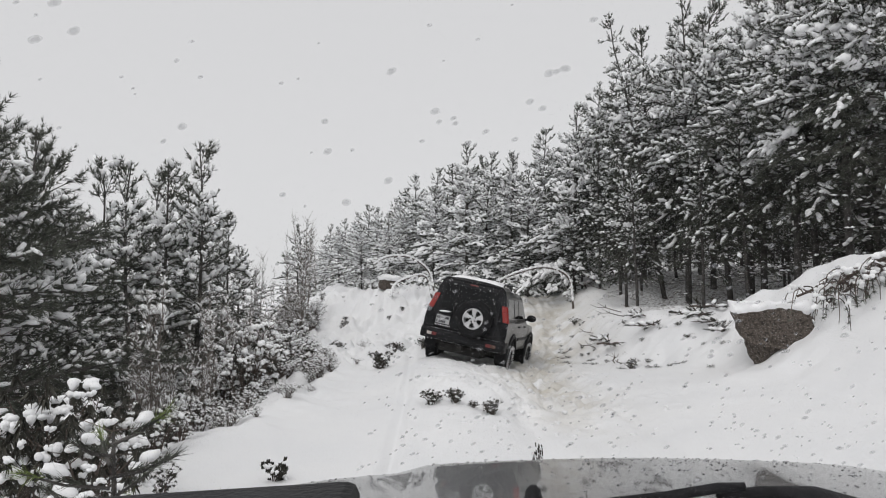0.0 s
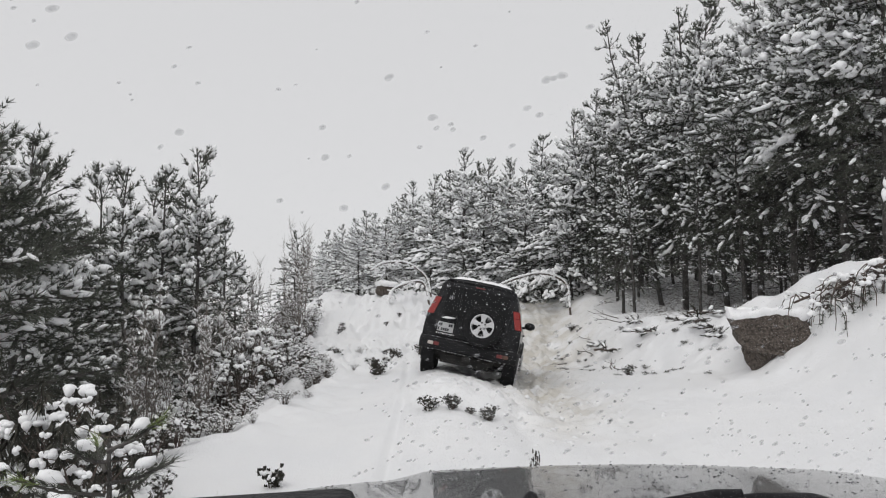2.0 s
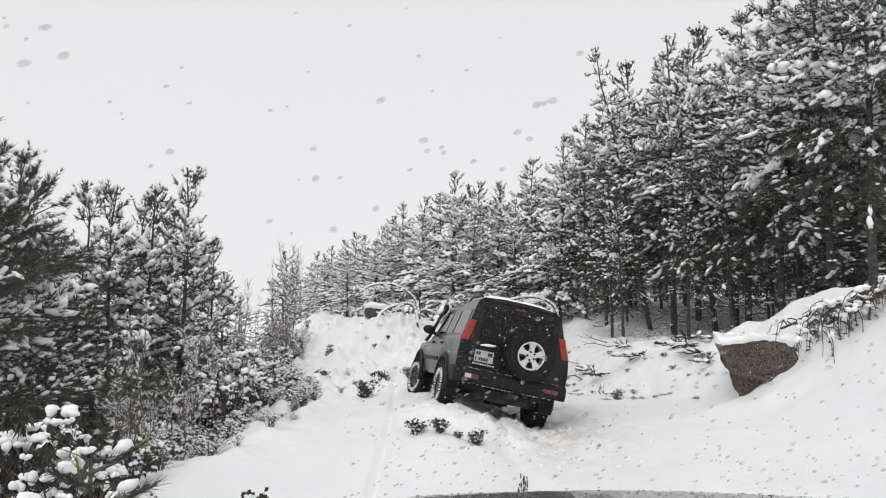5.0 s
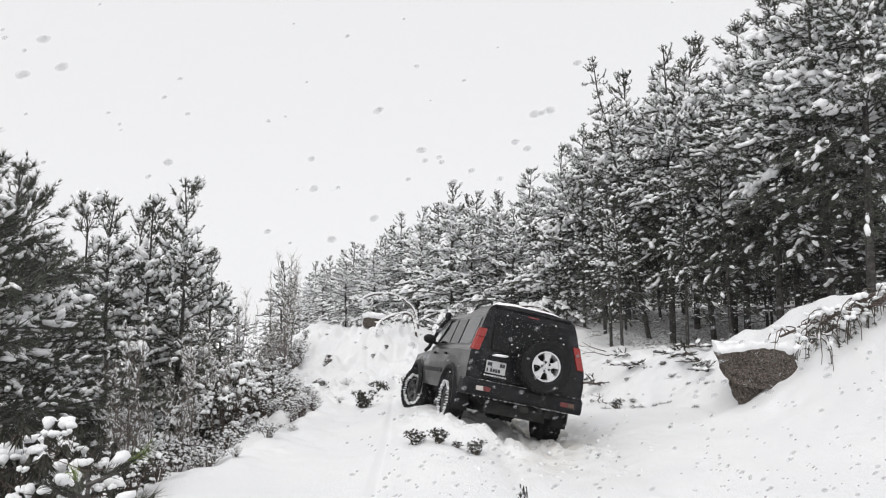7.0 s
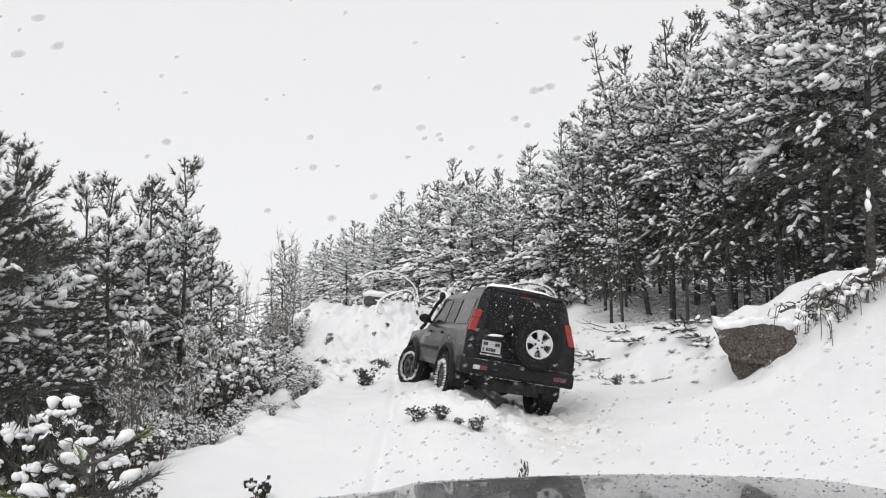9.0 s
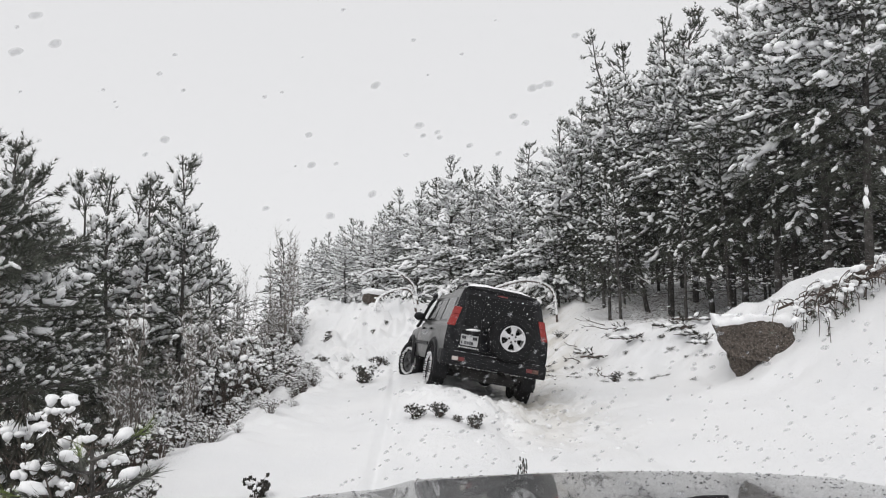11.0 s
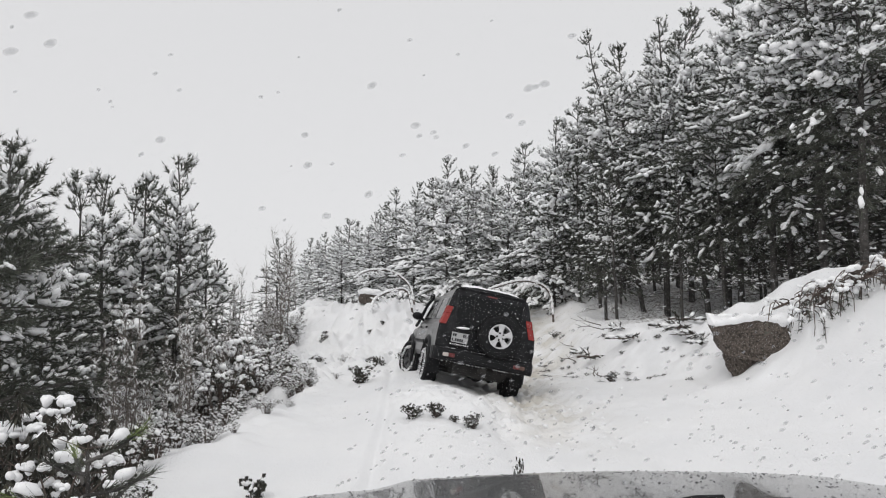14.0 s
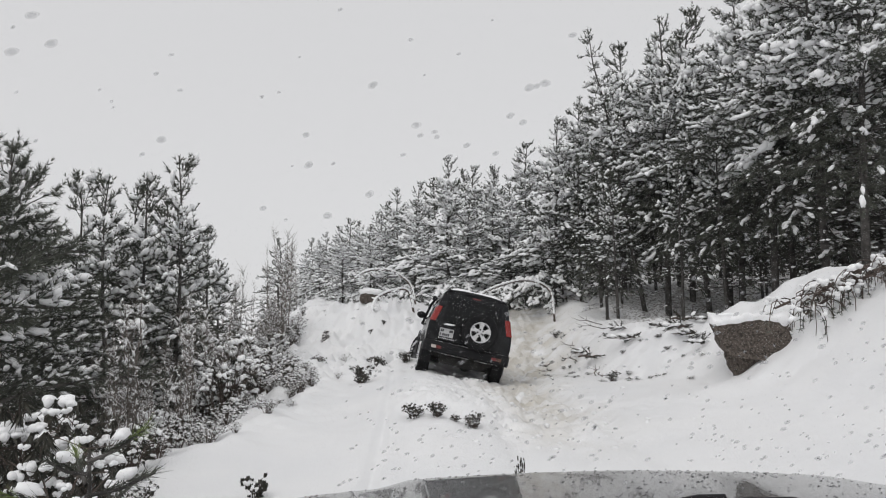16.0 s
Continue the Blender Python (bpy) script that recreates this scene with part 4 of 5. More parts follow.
    g.box((-0.62, -0.8, 0.46), (0.62, 3.1, 0.66))
    g.box((-0.5, -0.88, 0.34), (0.42, -0.25, 0.5))
    g.box((-0.3, 0.6, 0.3), (0.35, 2.0, 0.5))
    g.tube([(-0.75, 0, 0.385), (0.75, 0, 0.385)], [0.055, 0.055], 10)
    g.blob(Vector((0.15, 0, 0.385)), (0.15, 0.14, 0.14), shape=ICO2, rough=0.02)
    g.tube([(-0.75, 2.54, 0.385), (0.75, 2.54, 0.385)], [0.05, 0.05], 10)
    for sx in (-1, 1):
        g.box((sx * 0.45 - 0.05, -0.9, 0.42), (sx * 0.45 + 0.05, 3.1, 0.52))
        g.tube([(sx * 0.5, -0.05, 0.4), (sx * 0.52, -0.1, 0.8)], [0.03, 0.03], 8)
        g.box((min(sx * 0.30, sx * 0.84), -0.46, 0.60), (max(sx * 0.30, sx * 0.84), 0.46, 1.1))
        g.box((min(sx * 0.30, sx * 0.82), 2.08, 0.60), (max(sx * 0.30, sx * 0.82), 3.0, 1.05))
    part("chassis", g, CHASSIS, car, "dirty axles and frame")
    # arch flares
    for sx in (-1, 1):
        for a in ax:
            q = Geo(11)
            n = 15
            for i in range(n):
                w = math.pi * (i / (n - 1)) * 1.06 - 0.09
                for rad, x in ((0.485, 0.86), (0.485, 0.945), (0.535, 0.935), (0.565, 0.90)):
                    q.v.append((sx * x, a + rad * math.cos(w), 0.42 + rad * math.sin(w)))
            for i in range(n - 1):
                for j in range(3):
                    q.f.append([i * 4 + j, i * 4 + j + 1, i * 4 + 5 + j, i * 4 + 4 + j])
            part("wheel_arch", q, PLASTIC, car, smooth=True)
        # side windows on the slanted upper side
        def side_pane(y0, y1, z0, z1, nm, mt, cut=0.0):
            q = Geo(12)
            def sidex(z):
                return 0.855 - 0.12 * (z - 1.26) / 0.48
            co = [(y0, z0), (y1, z0), (y1 - cut, z1), (y0, z1)]
            for off in (0.012, -0.006):
                q.v += [(sx * (sidex(z) + off), y, z) for y, z in co]
            q.f += [[0, 1, 2, 3], [7, 6, 5, 4], [1, 0, 4, 5], [2, 1, 5, 6], [3, 2, 6, 7], [0, 3, 7, 4]]
            return part(nm, q, mt, car, bevel=0.004)
        side_pane(-0.72, -0.05, 1.29, 1.70, "quarter_window", GLASSS)
        side_pane(0.03, 0.55, 1.29, 1.70, "rear_door_window", GLASSD)
        side_pane(0.62, 1.42, 1.29, 1.70, "front_door_window", GLASSD, 0.28)
        for y, nm in ((0.48, "rear_door_handle"), (1.28, "front_door_handle")):
            q = Geo(13)
            q.box((min(sx * 0.905, sx * 0.94), y - 0.09, 1.10), (max(sx * 0.905, sx * 0.94), y + 0.05, 1.135))
            part(nm, q, PLASTIC, car, bevel=0.008)
        q = Geo(14)
        q.box((min(sx * 0.90, sx * 0.928), 0.55, 0.80), (max(sx * 0.90, sx * 0.928), 1.98, 0.87))
        part("side_moulding", q, PLASTIC, car, bevel=0.008)
        q = Geo(15)
        q.blob(Vector((sx * 1.01, 1.46, 1.34)), (0.12, 0.07, 0.085), shape=ICO2, rough=0.01)
        q.tube([(sx * 0.86, 1.48, 1.28), (sx * 0.97, 1.46, 1.31)], [0.03, 0.03], 6)
        part("door_mirror", q, PLASTIC, car, smooth=True)
        # roof rails
        q = Geo(16)
        q.tube([(sx * 0.58, -0.55, 1.93), (sx * 0.58, -0.45, 1.99), (sx * 0.58, 0.25, 1.975), (sx * 0.58, 0.4, 1.89)], [0.018] * 4, 6)
        part("roof_rail", q, PLASTIC, car)
    # air intake pipe beside the windscreen pillar
    g = Geo(17)
    g.tube([(-0.93, 2.0, 1.15), (-0.92, 1.80, 1.22), (-0.84, 1.44, 1.62), (-0.79, 1.34, 1.72), (-0.79, 1.33, 1.76)], [0.032] * 5, 8)
    g.tube([(-0.79, 1.33, 1.74), (-0.79, 1.33, 1.80), (-0.79, 1.34, 1.85)], [0.05, 0.055, 0.04], 10)
    part("air_intake", g, PLASTIC, car, "black raised air intake pipe", smooth=True)
    # snow on the roof
    g = Geo(18)
    nx, ny = 14, 22
    r = g.rnd
    for i in range(ny):
        for j in range(nx):
            x, y = -0.61 + 1.22 * j / (nx - 1), -0.79 + 1.8 * i / (ny - 1)
            e = min(1, 6 * min(j, nx - 1 - j) / (nx - 1), 6 * min(i, ny - 1 - i) / (ny - 1))
            top = 1.945 - 0.04 * (abs(x) / 0.61) ** 4 - 0.07 * float(ease((y + 0.05) / 0.5))
            g.v.append((x + r.uniform(-0.02, 0.02), y + r.uniform(-0.02, 0.02), top + 0.0 + (0.06 + r.uniform(0, 0.025)) * math.sqrt(max(0, e))))
    for i in range(ny - 1):
        for j in range(nx - 1):
            g.f.append([i * nx + j, i * nx + j + 1, (i + 1) * nx + j + 1, (i + 1) * nx + j])
    part("roof_snow", g, SNOW, car, "thin layer of snow on the roof", smooth=True)
    # mud flaps
    for sx in (-1, 1):
        g = Geo(19)
        g.box((sx * 0.80 - 0.12, -0.53, 0.30), (sx * 0.80 + 0.12, -0.515, 0.60))
        part("mud_flap", g, PLASTIC, car)
    spare = wheel(car, pose(0.19, -1.10, 1.15, 0, 0, -90), 1, chains=False, radius=0.392, name="spare_wheel")
    q = Geo(20)
    q.tube([(0.19, -1.05, 1.15), (0.19, -0.95, 1.15)], [0.12, 0.16], 14)
    part("spare_mount", q, PLASTIC, car)
    wheels = [(wheel(car, pose(sx * 0.80, y, 0.40), sx, radius=0.425), sx * 0.80, y) for y in ax for sx in (-1, 1)]
    return car, wheels


CAR, WHEELS = off_road_car()


# ---- boulder and the brush over the bank ----
def boulder():
    root = tagged(new("boulder"), "brown weathered boulder under a cap of snow in the bank", "rock")
    g = Geo(3)
    v = ICO4[0].copy()
    for i in range(len(v)):
        q = Vector(v[i])
        a = noise.noise(q * 1.3 + Vector((3, 1, 2))) * 0.30 + noise.noise(q * 3.1) * 0.12 + noise.noise(q * 8) * 0.05 + noise.noise(q * 19) * 0.02
        s = 1 + a
        b = np.clip(v[i] * 1.7, -0.95, 0.95)
        v[i] = (b * 0.85 + v[i] * 0.15) * (1 + a * 0.8 + 0.05 * abs(noise.noise(q * 5 + Vector((4, 0, 0)))))
    v *= np.array((0.78, 0.75, 0.52))
    # slightly undercut towards the foot
    v[:, 0] *= np.where(v[:, 2] < 0, 1 + 0.10 * v[:, 2] / 0.52, 1)
    g.add(v.tolist(), ICO4[1])
    part("stone", g, ROCK, root, smooth=False)
    g = Geo(6)
    low_ = v * np.array((0.50, 0.62, 0.62)) + np.array((-0.22, -0.05, -0.62))
    g.add(low_.tolist(), ICO4[1])
    part("lower_stone", g, ROCK, root, smooth=False)
    # one drape of snow with a ragged lower edge
    g = Geo(5)
    c = v.copy()
    for i in range(len(c)):
        q = Vector(c[i])
        edge = 0.26 + 0.07 * noise.noise(q * 3.1) + 0.03 * noise.noise(q * 7) - 0.30 * max(0.0, q.x - 0.3)
        up = float(ease((q.z - edge) / 0.14))
        out = c[i] * (1.03 + 0.06 * noise.noise(q * 6)) + np.array((0, -0.03, 0.07 + 0.07 * noise.noise(q * 4)))
        c[i] = out * up + c[i] * 0.86 * (1 - up)
    g.add(c.tolist(), ICO4[1])
    for _ in range(26):
        x, y = g.rnd.uniform(-0.7, 0.8), g.rnd.uniform(-0.7, -0.3)
        k = g.rnd.uniform(0.05, 0.11)
        g.blob(Vector((x, y, 0.40 - max(0, x - 0.3) * 0.8 + g.rnd.uniform(-0.08, 0.1))), (k * 1.4, k, k * 0.8), (1, g.rnd.uniform(-0.5, 0.5), g.rnd.uniform(-0.3, 0.3)), ICO2, 0.14)
    part("snow_cap", g, SNOW, root, smooth=True)
    return root


b = boulder()
b.matrix_basis = pose(5.41, 11.55, 1.15, 0, -3, -24) @ Matrix.Diagonal((0.70, 0.74, 0.66, 1))


def fallen_top(a, e, seed, count):
    """A fallen pine top with drooping bare twigs and pads of snow."""
    root = tagged(new("fallen_branch"), "fallen dead branch with drooping twigs and snow pads", "branch")
    w, s, l = Geo(seed), Geo(seed + 1), Geo(seed + 2)
    r = w.rnd
    a, e = Vector(a), Vector(e)
    pts = [a.lerp(e, i / 8) + Vector((0, 0, 0.10 * math.sin(3.1 * i / 8))) for i in range(9)]
    w.tube(pts, [0.018 + 0.004 * i for i in range(9)], 6)
    for _ in range(count):
        k = r.uniform(0.02, 0.95)
        j = int(k * 8)
        p = pts[j].lerp(pts[j + 1], k * 8 - j)
        dx, dy = r.uniform(-0.8, 0.3), r.uniform(-0.8, 0.0)
        L = r.uniform(0.25, 0.75)
        L *= 1.25
        bow = r.uniform(0.7, 1.1)
        path = []
        for n in range(9):
            f = n / 8
            path.append(p + Vector((dx * 1.2 * math.sin(1.57 * f), dy * 1.2 * math.sin(1.57 * f), bow * (0.75 * f - 1.4 * f * f))) * L
                        + Vector((r.uniform(-1, 1), r.uniform(-1, 1), r.uniform(-1, 1))) * 0.012)
        w.tube(path, [0.011 - 0.0008 * n for n in range(9)], 4, False)
        for _ in range(r.choice((0, 1, 1, 2))):
            q = path[r.choice((2, 3, 4, 5, 6, 7))]
            z = r.uniform(0.02, 0.065)
            for _ in range(3):
                s.blob(q + Vector((r.uniform(-z, z), r.uniform(-z, z), r.uniform(-0.5, 0.8) * z)), (z * r.uniform(0.6, 1.1), z * 0.8, z * r.uniform(0.5, 0.9)), (1, r.uniform(-1, 1), r.uniform(-0.5, 0.5)), ICO2, 0.12)
        if r.random() < 0.6:
            for _ in range(34):
                q = path[r.choice((6, 7, 8, 8))]
                l.blade(q, Vector((r.uniform(-1, 1), r.uniform(-1, 1), r.uniform(-1, 0.4))).normalized(), r.uniform(0.05, 0.09), 0.013)
    part("stems", w, TWIG, root)
    part("snow_load", s, SNOW, root, smooth=True)
    part("needles", l, NEEDLE, root)


fallen_top((5.75, 11.5, 1.62), (8.3, 10.9, 2.5), 7, 75)
fallen_top((6.5, 11.2, 1.75), (8.2, 9.9, 2.35), 17, 50)
fallen_top((6.0, 11.1, ground_z(6.0, 11.1) + 0.15), (7.3, 10.5, ground_z(7.3, 10.5) + 0.18), 27, 30)

fallen_top((5.85, 10.75, ground_z(5.85, 10.75) + 0.10), (7.1, 9.95, ground_z(7.1, 9.95) + 0.16), 57, 45)


def lying_branch(seed):
    """A broken pine branch pressed into the snow, twigs flat, a little snow on it."""
    root = tagged(new("broken_branch"), "dark broken pine branch half sunk in the snow bank", "branch", "broken branches on the bank")
    w, l, s_ = Geo(seed), Geo(seed + 1), Geo(seed + 2)
    r = w.rnd
    pts = [Vector((0.16 * i - 0.5, 0.06 * r.uniform(-1, 1), 0.05 + 0.04 * r.uniform(-1, 1))) for i in range(7)]
    w.tube(pts, [0.022, 0.02, 0.018, 0.015, 0.012, 0.008, 0.005], 6)
    for _ in range(16):
        p = pts[r.choice((1, 2, 3, 4, 5))]
        d = Vector((r.uniform(-0.3, 1), r.uniform(-1, 1), r.uniform(-0.15, 0.35))).normalized()
        L = r.uniform(0.12, 0.34)
        w.tube([p, p + d * L * 0.6 + Vector((0, 0, 0.02)), p + d * L], [0.008, 0.006, 0.003], 4, False)
        for _ in range(22):
            q = p + d * L * r.uniform(0.35, 1)
            l.blade(q, (d + Vector((r.uniform(-1, 1), r.uniform(-1, 1), r.uniform(-0.8, 0.8))) * 0.8).normalized(), r.uniform(0.06, 0.11), 0.016)
        if r.random() < 0.5:
            s_.blob(p + d * L * 0.5 + Vector((0, 0, 0.04)), (0.09, 0.05, 0.035), d, ICO2, 0.2)
    part("stem", w, TWIG, root)
    tagged(part("needles", l, LEAF, root), kind="stuff")
    part("snow_load", s_, SNOW, root, smooth=True)
    return root


BROKEN = [lying_branch(60), lying_branch(70)]
for i, (px, d, k, turn) in enumerate(((1090, 16.4, 1.0, 10), (1150, 15.8, 1.1, 200), (1235, 14.6, 1.1, 80), (1262, 14.0, 0.9, 150), (1128, 16.8, 0.8, 95), (1205, 15.6, 0.7, 300), (1250, 14.9, 0.9, 20), (1060, 17.6, 0.7, 60), (1275, 13.4, 0.8, 240))):
    p = at(px, d)
    m = pose(p.x, p.y, p.z, 0, 0, turn) @ Matrix.Diagonal((k, k, k, 1))
    if i < 2:
        BROKEN[i].matrix_basis = m
    else:
        copy_thing(BROKEN[i % 2], m)


def snowy_heaps():
    """Shrubs pressed flat on the bank beside the boulder."""
    src = None
    r = random.Random(9)
    for i in range(60):
        t = i / 59
        y = 21 - 10.2 * t ** 0.8 + r.uniform(-0.4, 0.4)
        x = float(trough(y)) + 3.4 - 2.3 * float(ease((y - 11.5) / 6)) + r.uniform(-0.4, 1.2)
        if abs(x - 5.8) < 0.9 and y < 12.6:
            continue
        k = r.uniform(0.3, 0.65)
        m = pose(x, y, ground_z(x, y) - 0.05, 0, 0, r.uniform(0, 360)) @ Matrix.Diagonal((k, k, k * 0.75, 1))
        if src is None:
            src = shrub("flattened_shrub", "low twigs pressed down under lumps of snow", "shrub", "shrubs on the bank", 610, 0.9, 20, 0.8, 0.22, drop=0.8, lump=0.6, leaves=10, wide=0.03, shape=ICO1)
            src.matrix_basis = m
        else:
            copy_thing(src, m)


snowy_heaps()


def bent_sapling(label, pts, r0, seed):
    root = tagged(new("bent_sapling"), label, "sapling", "saplings bowed by snow")
    g, s = Geo(seed), Geo(seed + 1)
    path = []
    P = [Vector(p) for p in pts]
    for i in range(len(P) - 1):
        p0, p1, p2, p3 = P[max(i - 1, 0)], P[i], P[i + 1], P[min(i + 2, len(P) - 1)]
        for k in range(6):
            t = k / 6
            path.append(0.5 * ((2 * p1) + (p2 - p0) * t + (2 * p0 - 5 * p1 + 4 * p2 - p3) * t * t + (3 * p1 - p0 - 3 * p2 + p3) * t ** 3))
    path.append(P[-1])
    n = len(path)
    g.tube(path, [r0 * (1 - 0.8 * i / n) + 0.004 for i in range(n)], 6)
    for i in range(2, n - 1):
        s.blob(path[i] + Vector((0, 0, r0 + 0.01)), ((path[i + 1] - path[i]).length * 0.8, 0.06, 0.045), path[i + 1] - path[i], ICO1, 0.15)
        if i > n // 3:
            for _ in range(2):
                d = Vector((s.rnd.uniform(-0.5, 0.5), s.rnd.uniform(-0.4, 0.4), s.rnd.uniform(-0.6, 0.1)))
                e = path[i] + d * 0.5
                g.tube([path[i], e], [0.007, 0.003], 3, False)
                s.blob(path[i].lerp(e, 0.6), (0.11, 0.03, 0.03), d, ICO1, 0.2)
    part("stem", g, TWIG, root)
    part("snow_load", s, SNOW, root, smooth=True)


BOW = "thin sapling bowed to the ground under snow"
foot = at(1014, 23.0)
bent_sapling(BOW, (foot[:], eye_point(1006, 492, 23), eye_point(965, 474, 22.8), eye_point(915, 484, 22.6), eye_point(880, 500, 22.5)), 0.032, 700)
foot = at(768, 25.0)
bent_sapling(BOW, (foot[:], eye_point(758, 480, 25), eye_point(725, 456, 24.6), eye_point(685, 456, 24.3), eye_point(660, 470, 24)), 0.03, 710)
foot = at(765, 23.5)
bent_sapling(BOW, (foot[:], eye_point(755, 492, 23.5), eye_point(728, 491, 23.2), eye_point(700, 505, 23), eye_point(690, 530, 22.6)), 0.035, 720)

# small boulder on the far mound
g = Geo(31)
g.blob(Vector((0, 0, 0)), (0.36, 0.34, 0.3), shape=ICO2, rough=0.15)
small = tagged(new("small_boulder"), "small grey boulder capped with snow on the mound", "rock")
part("stone", g, ROCK, small)
g = Geo(32)
for _ in range(9):
    g.blob(Vector((g.rnd.uniform(-0.2, 0.25), g.rnd.uniform(-0.2, 0.1), 0.22 + g.rnd.uniform(-0.05, 0.06))), (0.24, 0.2, 0.11), shape=ICO2, rough=0.1)
part("snow_cap", g, SNOW, small, smooth=True)
p = at(688, 24.5)
small.matrix_basis = pose(p.x, p.y, p.z + 0.02)


# dead sticks lying on the snow
def stick(seed):
    g = Geo(seed)
    r = g.rnd
    pts = [Vector((0.2 * i, 0.05 * r.uniform(-1, 1), 0.03 + 0.03 * r.uniform(-1, 1.5))) for i in range(5)]
    g.tube(pts, [0.013, 0.012, 0.01, 0.007, 0.004], 5)
    for _ in range(3):
        q = pts[r.choice((1, 2, 3))]
        g.tube([q, q + Vector((r.uniform(0, 0.25), r.uniform(-0.2, 0.2), r.uniform(0.0, 0.14)))], [0.007, 0.003], 4)
    ob = new("stick", g.mesh("stick", TWIG))
    return tagged(ob, "thin dead stick lying on the snow", "stick", "sticks on the snow")


STICKS = [stick(800), stick(801), stick(802)]
r = random.Random(77)
for i in range(60):
    if i < 14:
        d = r.uniform(15, 19)
        p = at(r.uniform(985, 1110), d)
    elif i == 14:
        p = at(1500, 5.6)
    else:
        d = r.uniform(15, 25)
        p = Vector((float(trough(d)) + r.uniform(2.2, 7), d, 0))
        p.z = ground_z(p.x, p.y)
    k = 0.3 if i == 14 else r.uniform(0.5, 1.3)
    m = pose(p.x, p.y, p.z, 0, r.uniform(-12, 4), r.uniform(0, 360)) @ Matrix.Diagonal((k, k, k, 1))
    if i < 3:
        STICKS[i].matrix_basis = m
    else:
        copy_thing(STICKS[i % 3], m)


# clods of thrown snow beside the ruts
g = Geo(850)
r = g.rnd
for _ in range(420):
    y = 8.3 + 10 * r.random() ** 1.3
    x = float(trough(y)) + r.gauss(-0.1, 0.8) if r.random() < 0.7 else r.gauss(0.5, 0.5)
    k = 0.012 + 0.04 * r.random() ** 3
    g.blob(Vector((x, y, ground_z(x, y) - k * 0.15)), (k * 1.3, k, k * 0.8), (r.uniform(-1, 1), r.uniform(-1, 1), 0), ICO1, 0.3)
CLOD = mat("loose crumbled snow", (0.80, 0.80, 0.81), 0.8, vary=0.06, scale=9, bump=0.5, bscale=40)
tagged(new("snow_clods", g.mesh("snow_clods", CLOD, True)), "lumps of snow thrown up beside the ruts", "snow", kind="stuff")


# ---- the camera's own car: bonnet, wipers, windscreen ----
BEAD = mat("dull water bead", (0.16, 0.16, 0.165), 0.15, vary=0.5, island=True, second=(0.4, 0.4, 0.41))
HOOD = mat("wet grey bonnet paint", (0.16, 0.165, 0.17), 0.22, metal=0.75, vary=0.12, scale=2.5, bump=0.12, bscale=160, coat=0.6)


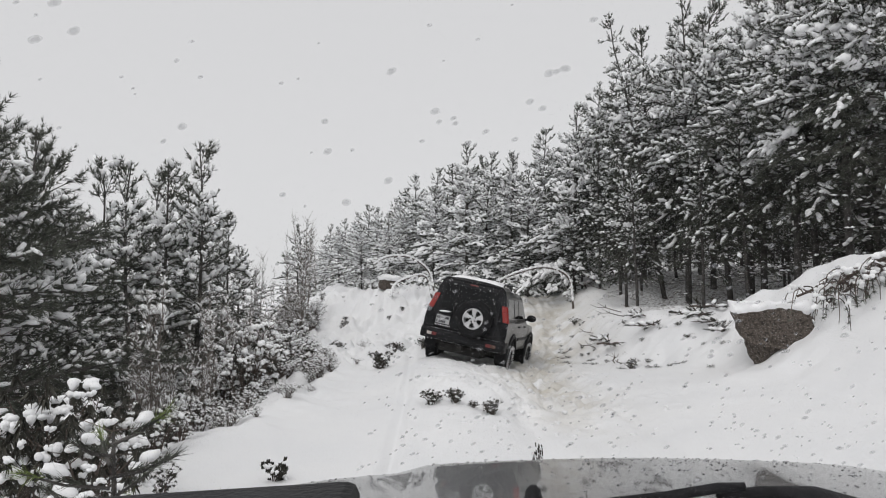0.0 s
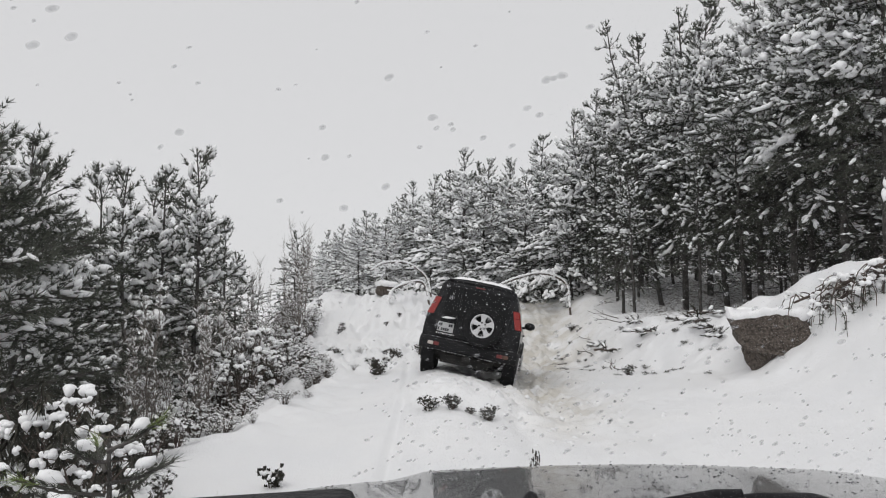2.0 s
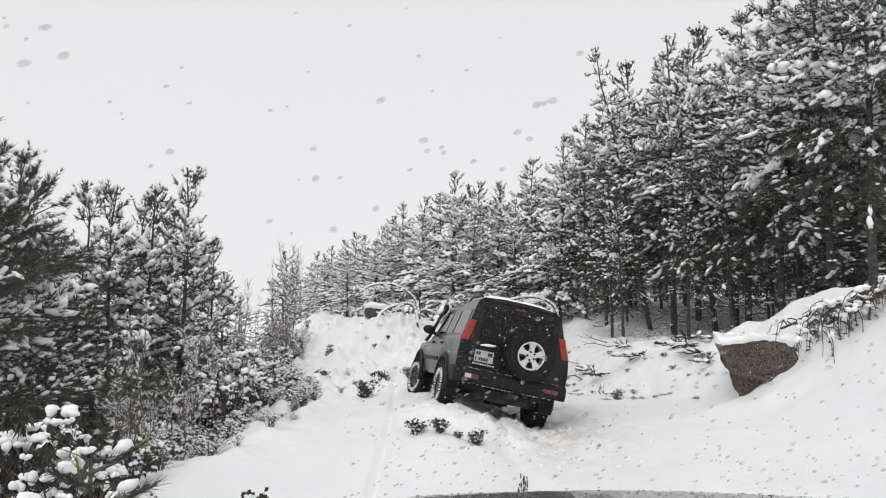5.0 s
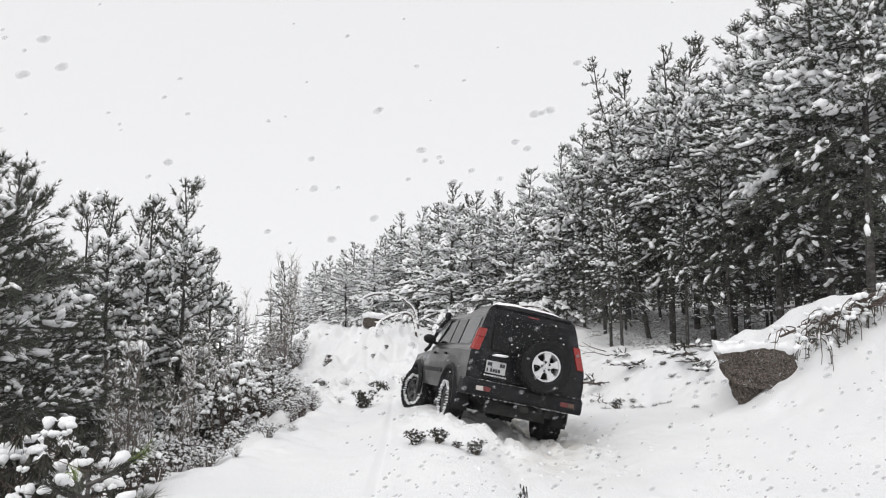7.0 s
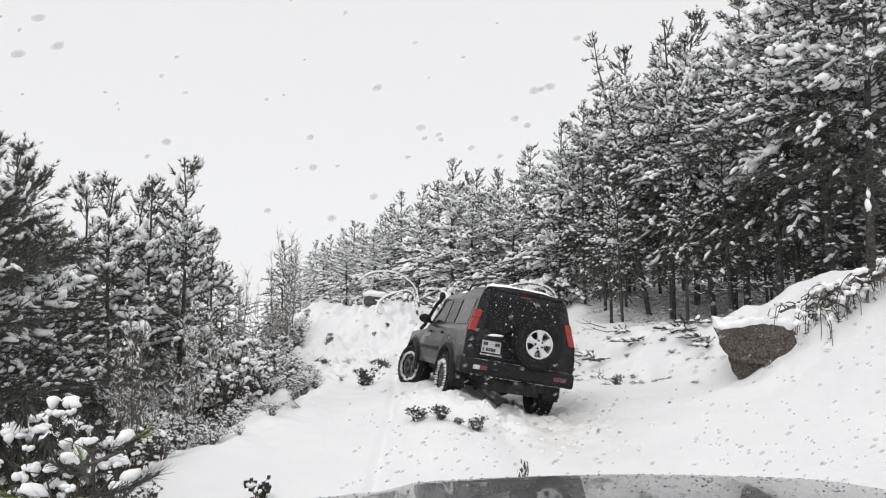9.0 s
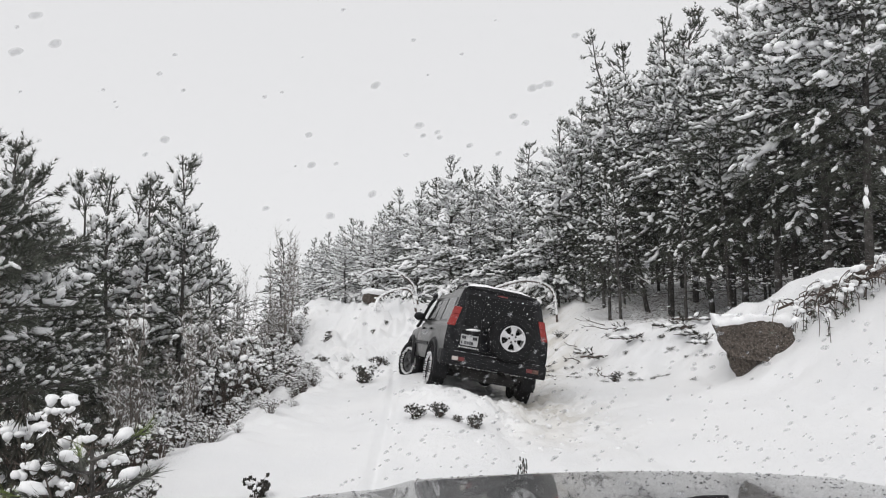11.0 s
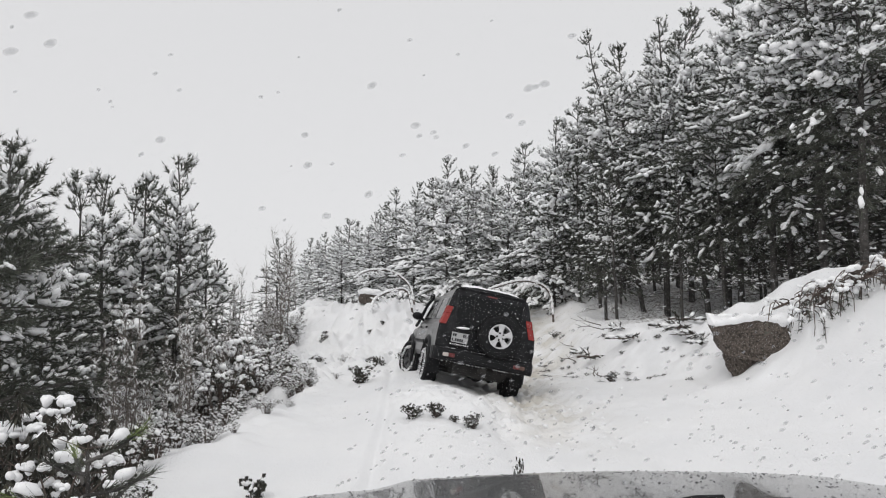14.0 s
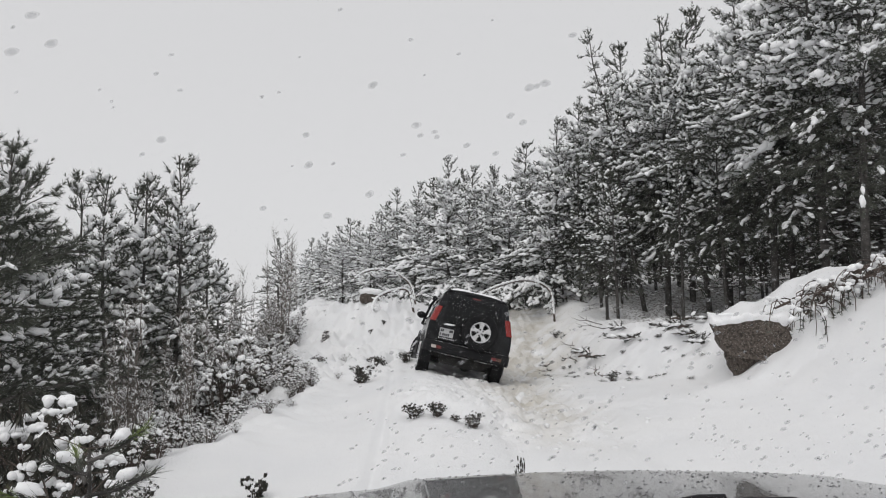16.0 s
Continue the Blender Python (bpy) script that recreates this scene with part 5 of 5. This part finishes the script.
def own_car():
    car = tagged(new("own_car"), "front of a wet grey car with wipers and windscreen", "car")
    cx, hw = 0.50, 1.02
    g = Geo(1)
    nx, ny = 48, 26

    def top(x, y):
        u = abs((x - cx) / hw)
        z = 1.332 - 0.05 * u ** 2 - 0.03 * u ** 8 - 0.145 * (y - 1.0)
        z += 0.022 * float(ease((0.62 - u) / 0.10)) * (1 - 0.35 * u)
        return z - 0.03 * float(ease((y - 1.78) / 0.3)) ** 2
    for i in range(ny):
        for j in range(nx):
            x = cx - hw + 2 * hw * j / (nx - 1)
            u = (x - cx) / hw
            y = 0.92 + (1.12 - 0.16 * u * u) * i / (ny - 1)
            g.v.append((x, y, top(x, y)))
    for i in range(ny - 1):
        for j in range(nx - 1):
            g.f.append([i * nx + j, i * nx + j + 1, (i + 1) * nx + j + 1, (i + 1) * nx + j])
    bonnet = part("bonnet", g, HOOD, car, "wet grey metallic bonnet", smooth=True)
    md = bonnet.modifiers.new("thick", "SOLIDIFY")
    md.thickness = 0.02
    g = Geo(2)
    for j in range(nx):
        x = cx - hw + 2 * hw * j / (nx - 1)
        u = (x - cx) / hw
        y = 0.92 + 1.12 - 0.16 * u * u
        g.v += [(x, y - 0.01, top(x, y) - 0.022), (x, y + 0.03, 0.85), (x, y - 0.02, 0.42)]
    for j in range(nx - 1):
        g.f += [[j * 3, j * 3 + 3, j * 3 + 4, j * 3 + 1], [j * 3 + 1, j * 3 + 4, j * 3 + 5, j * 3 + 2]]
    part("front_panel", g, HOOD, car, smooth=True)
    for sx in (-1, 1):
        g = Geo(3)
        x = cx + sx * hw
        g.box((min(x, x - sx * 0.03), 0.3, 0.42), (max(x, x - sx * 0.03), 1.85, 1.06))
        part("wing", g, HOOD, car, bevel=0.02)
        wheel(car, pose(cx + sx * 0.79, 1.15, 0.375), sx)
    g = Geo(4)
    g.tube([(0.128, 1.02, 1.325), (0.128, 1.02, 1.362), (0.128, 1.022, 1.375), (0.128, 1.024, 1.38)], [0.015, 0.0135, 0.010, 0.004], 12)
    # the nozzle stands on the rear of the bonnet
    part("washer_nozzle", g, PLASTIC, car, smooth=True)
    g = Geo(5)
    g.box((cx - 0.9, 0.78, 1.24), (cx + 0.9, 0.95, 1.31))
    part("cowl", g, PLASTIC, car, bevel=0.01)

    def glass(x, z):
        return 0.93 - (z - 1.22) * 0.72
    g = Geo(6)
    def on_glass(px, py, off=0.012):
        a = eye_point(px, py, 1.0)
        y = (0.93 - 0.72 * 0.43) / (1 + 0.72 * (a[2] - 1.65)) + off
        return eye_point(px, py, y)
    g.tube([on_glass(1030, 893), on_glass(1180, 879), on_glass(1270, 864), on_glass(1318, 862)], [0.004, 0.006, 0.006, 0.005], 6)
    g.tube([on_glass(1270, 876, 0.02), on_glass(1350, 871, 0.025), on_glass(1440, 876, 0.03), on_glass(1540, 905, 0.04)], [0.005, 0.007, 0.010, 0.012], 8)
    part("wiper", g, PLASTIC, car, smooth=True)
    g = Geo(7)
    for x, z in ((-0.72, 1.20), (1.62, 1.20), (1.50, 2.0), (-0.6, 2.0)):
        g.v.append((x, glass(x, z), z))
    g.f.append([0, 1, 2, 3])
    pane = part("windscreen", g, PANE, car, "clear glass with beads of melted snow")
    md = pane.modifiers.new("thick", "SOLIDIFY")
    md.thickness = 0.004
    pane.visible_shadow = False
    g = Geo(8)
    r = g.rnd

    def drop(px, py, size, tall=1.0):
        q = Vector(on_glass(px, py, 0.004))
        y = q.y
        k = size / 1250 * y * 0.5
        slant = (1, 0, r.uniform(0.1, 0.6))
        long = r.uniform(1.1, 1.7)
        for f in (1.15, 0.72):
            g.blob(q, (k * f * long, k * 0.3 * f, k * tall * f), slant, ICO2, 0.10)
    for px, py, s in ((62, 70, 15), (130, 55, 16), (972, 130, 14), (1000, 122, 14), (985, 127, 10), (770, 197, 12), (693, 126, 12), (575, 215, 10), (580, 268, 12), (687, 320, 12),
                      (322, 224, 13), (500, 345, 9), (613, 358, 13), (96, 5, 14), (1050, 35, 10), (938, 180, 11), (960, 192, 11), (195, 292, 10), (170, 310, 11), (760, 45, 7), (410, 395, 8)):
        drop(px, py, s, 0.9)
    for _ in range(330):
        px, py = r.uniform(640, 1640), r.triangular(520, 860, 790)
        drop(px, py, 3 + 5.0 * r.random() ** 2, 0.75)
    for _ in range(100):
        drop(r.uniform(-60, 1640), r.uniform(-110, 860), r.uniform(3, 8), 0.9)
    for _ in range(120):
        drop(r.uniform(700, 1640), r.uniform(200, 640), r.uniform(4, 9), 0.9)
    d = part("water_beads", g, DROP, pane, "scattered beads of melted snow", smooth=True)
    tagged(d, kind="stuff")
    d.visible_shadow = False
    g = Geo(11)
    r = g.rnd
    for _ in range(700):
        x, y = r.uniform(-0.45, 1.4), 1.12 + 0.9 * r.random() ** 0.6
        u = (x - cx) / hw
        if y > 0.92 + 1.10 - 0.16 * u * u:
            continue
        k = r.uniform(0.0012, 0.0032)
        g.blob(Vector((x, y, top(x, y) + k * 0.2)), (k * 1.3, k * 1.2, k * 0.5), (1, 0, 0), OCTA, 0.2)
    d = part("rain_beads", g, BEAD, bonnet, "beads of water on the paint", smooth=True)
    tagged(d, kind="stuff")
    g = Geo(10)
    g.box((-0.30, 0.40, 1.36), (-0.0575, 0.50, 1.523))
    pod = part("dashboard_pod", g, PLASTIC, car, "flat black pod on the dashboard", bevel=0.008)
    pod.matrix_basis = pose(-0.0575, 0, 1.523, 0, -3.5, 0) @ pose(0.0575, 0, -1.523)


own_car()


# ---- what moves ----
def motions():
    # seconds, place of the rear axle's middle on the snow, heading, pitch, lean
    rows = [
        (0, 0.522, 16.031, 0.015, -15.9, -2.1, 11.8),
        (0.5, 0.456, 15.432, 0.052, -15.6, -2.8, 9.9),
        (1, 0.451, 15.113, 0.038, -15.7, -3.5, 10.8),
        (1.5, 0.560, 14.619, 0.016, -10.0, -3.3, 10.8),
        (2, 0.516, 14.206, 0.038, -8.3, -2.9, 11.3),
        (2.5, 0.520, 13.623, 0.042, -5.3, -2.6, 10.3),
        (3, 0.614, 13.218, 0.058, 0.7, -2.1, 10.1),
        (3.5, 0.730, 12.729, 0.006, 3.8, -1.0, 10.1),
        (3.8, 0.869, 12.454, -0.031, 7.1, -0.5, 10.9),
        (4, 0.908, 12.489, 0.000, 6.8, -0.6, 11.5),
        (4.5, 0.923, 12.074, 0.028, 9.3, -1.4, 10.6),
        (4.7, 0.961, 12.141, 0.038, 9.6, -1.2, 10.9),
        (6.8, 1.005, 11.141, 0.074, 11.1, -0.6, 13.1),
        (7, 1.069, 11.386, 0.060, 12.1, -1.1, 11.4),
        (7.5, 0.996, 11.192, 0.081, 11.3, -0.3, 13.0),
        (8, 1.006, 11.308, 0.080, 11.7, -0.2, 12.7),
        (8.5, 1.054, 11.628, 0.029, 12.7, -0.5, 10.1),
        (9, 1.029, 11.844, 0.030, 13.6, -0.3, 10.0),
        (11.5, 0.827, 13.075, 0.017, 9.1, -1.3, 10.8),
        (12, 0.839, 13.001, 0.025, 9.2, 0.1, 10.6),
        (12.5, 0.852, 13.157, 0.014, 9.1, -0.4, 10.6),
        (13, 0.849, 13.109, 0.002, 10.8, -0.2, 9.2),
        (13.5, 0.842, 13.596, 0.004, 9.8, -1.7, 10.8),
        (14, 0.803, 13.735, 0.022, 7.5, -1.6, 11.4),
        (14.5, 0.770, 14.445, 0.017, 5.5, -2.1, 11.7),
        (15, 0.685, 14.921, 0.033, 5.1, -3.1, 12.9),
        (15.5, 0.737, 15.976, 0.016, 2.9, -3.4, 14.3),
        (16, 0.677, 16.049, 0.010, 2.1, -2.1, 13.1),
    ]
    walk(CAR, [(t, pose(x, y, z, p, r, h)) for t, x, y, z, h, p, r in rows])
    T = [q[0] for q in rows]
    gone = [0.0]
    for a, b in zip(rows, rows[1:]):
        gone.append(gone[-1] + (b[2] - a[2]))
    steps = [i * 0.2 for i in range(81)]
    for ob, x, y in WHEELS:
        keys = []
        for t in steps:
            roll = -math.degrees(float(np.interp(t, T, gone)) / 0.40)
            steer = float(np.interp(t, (0, 3, 4.5, 6.8, 16), (-6, -4, 8, 24, 22))) if y > 1 else 0.0
            keys.append((t, pose(x, y, 0.40, 0, 0, steer) @ pose(0, 0, 0, roll, 0, 0)))
        walk(ob, keys)


motions()
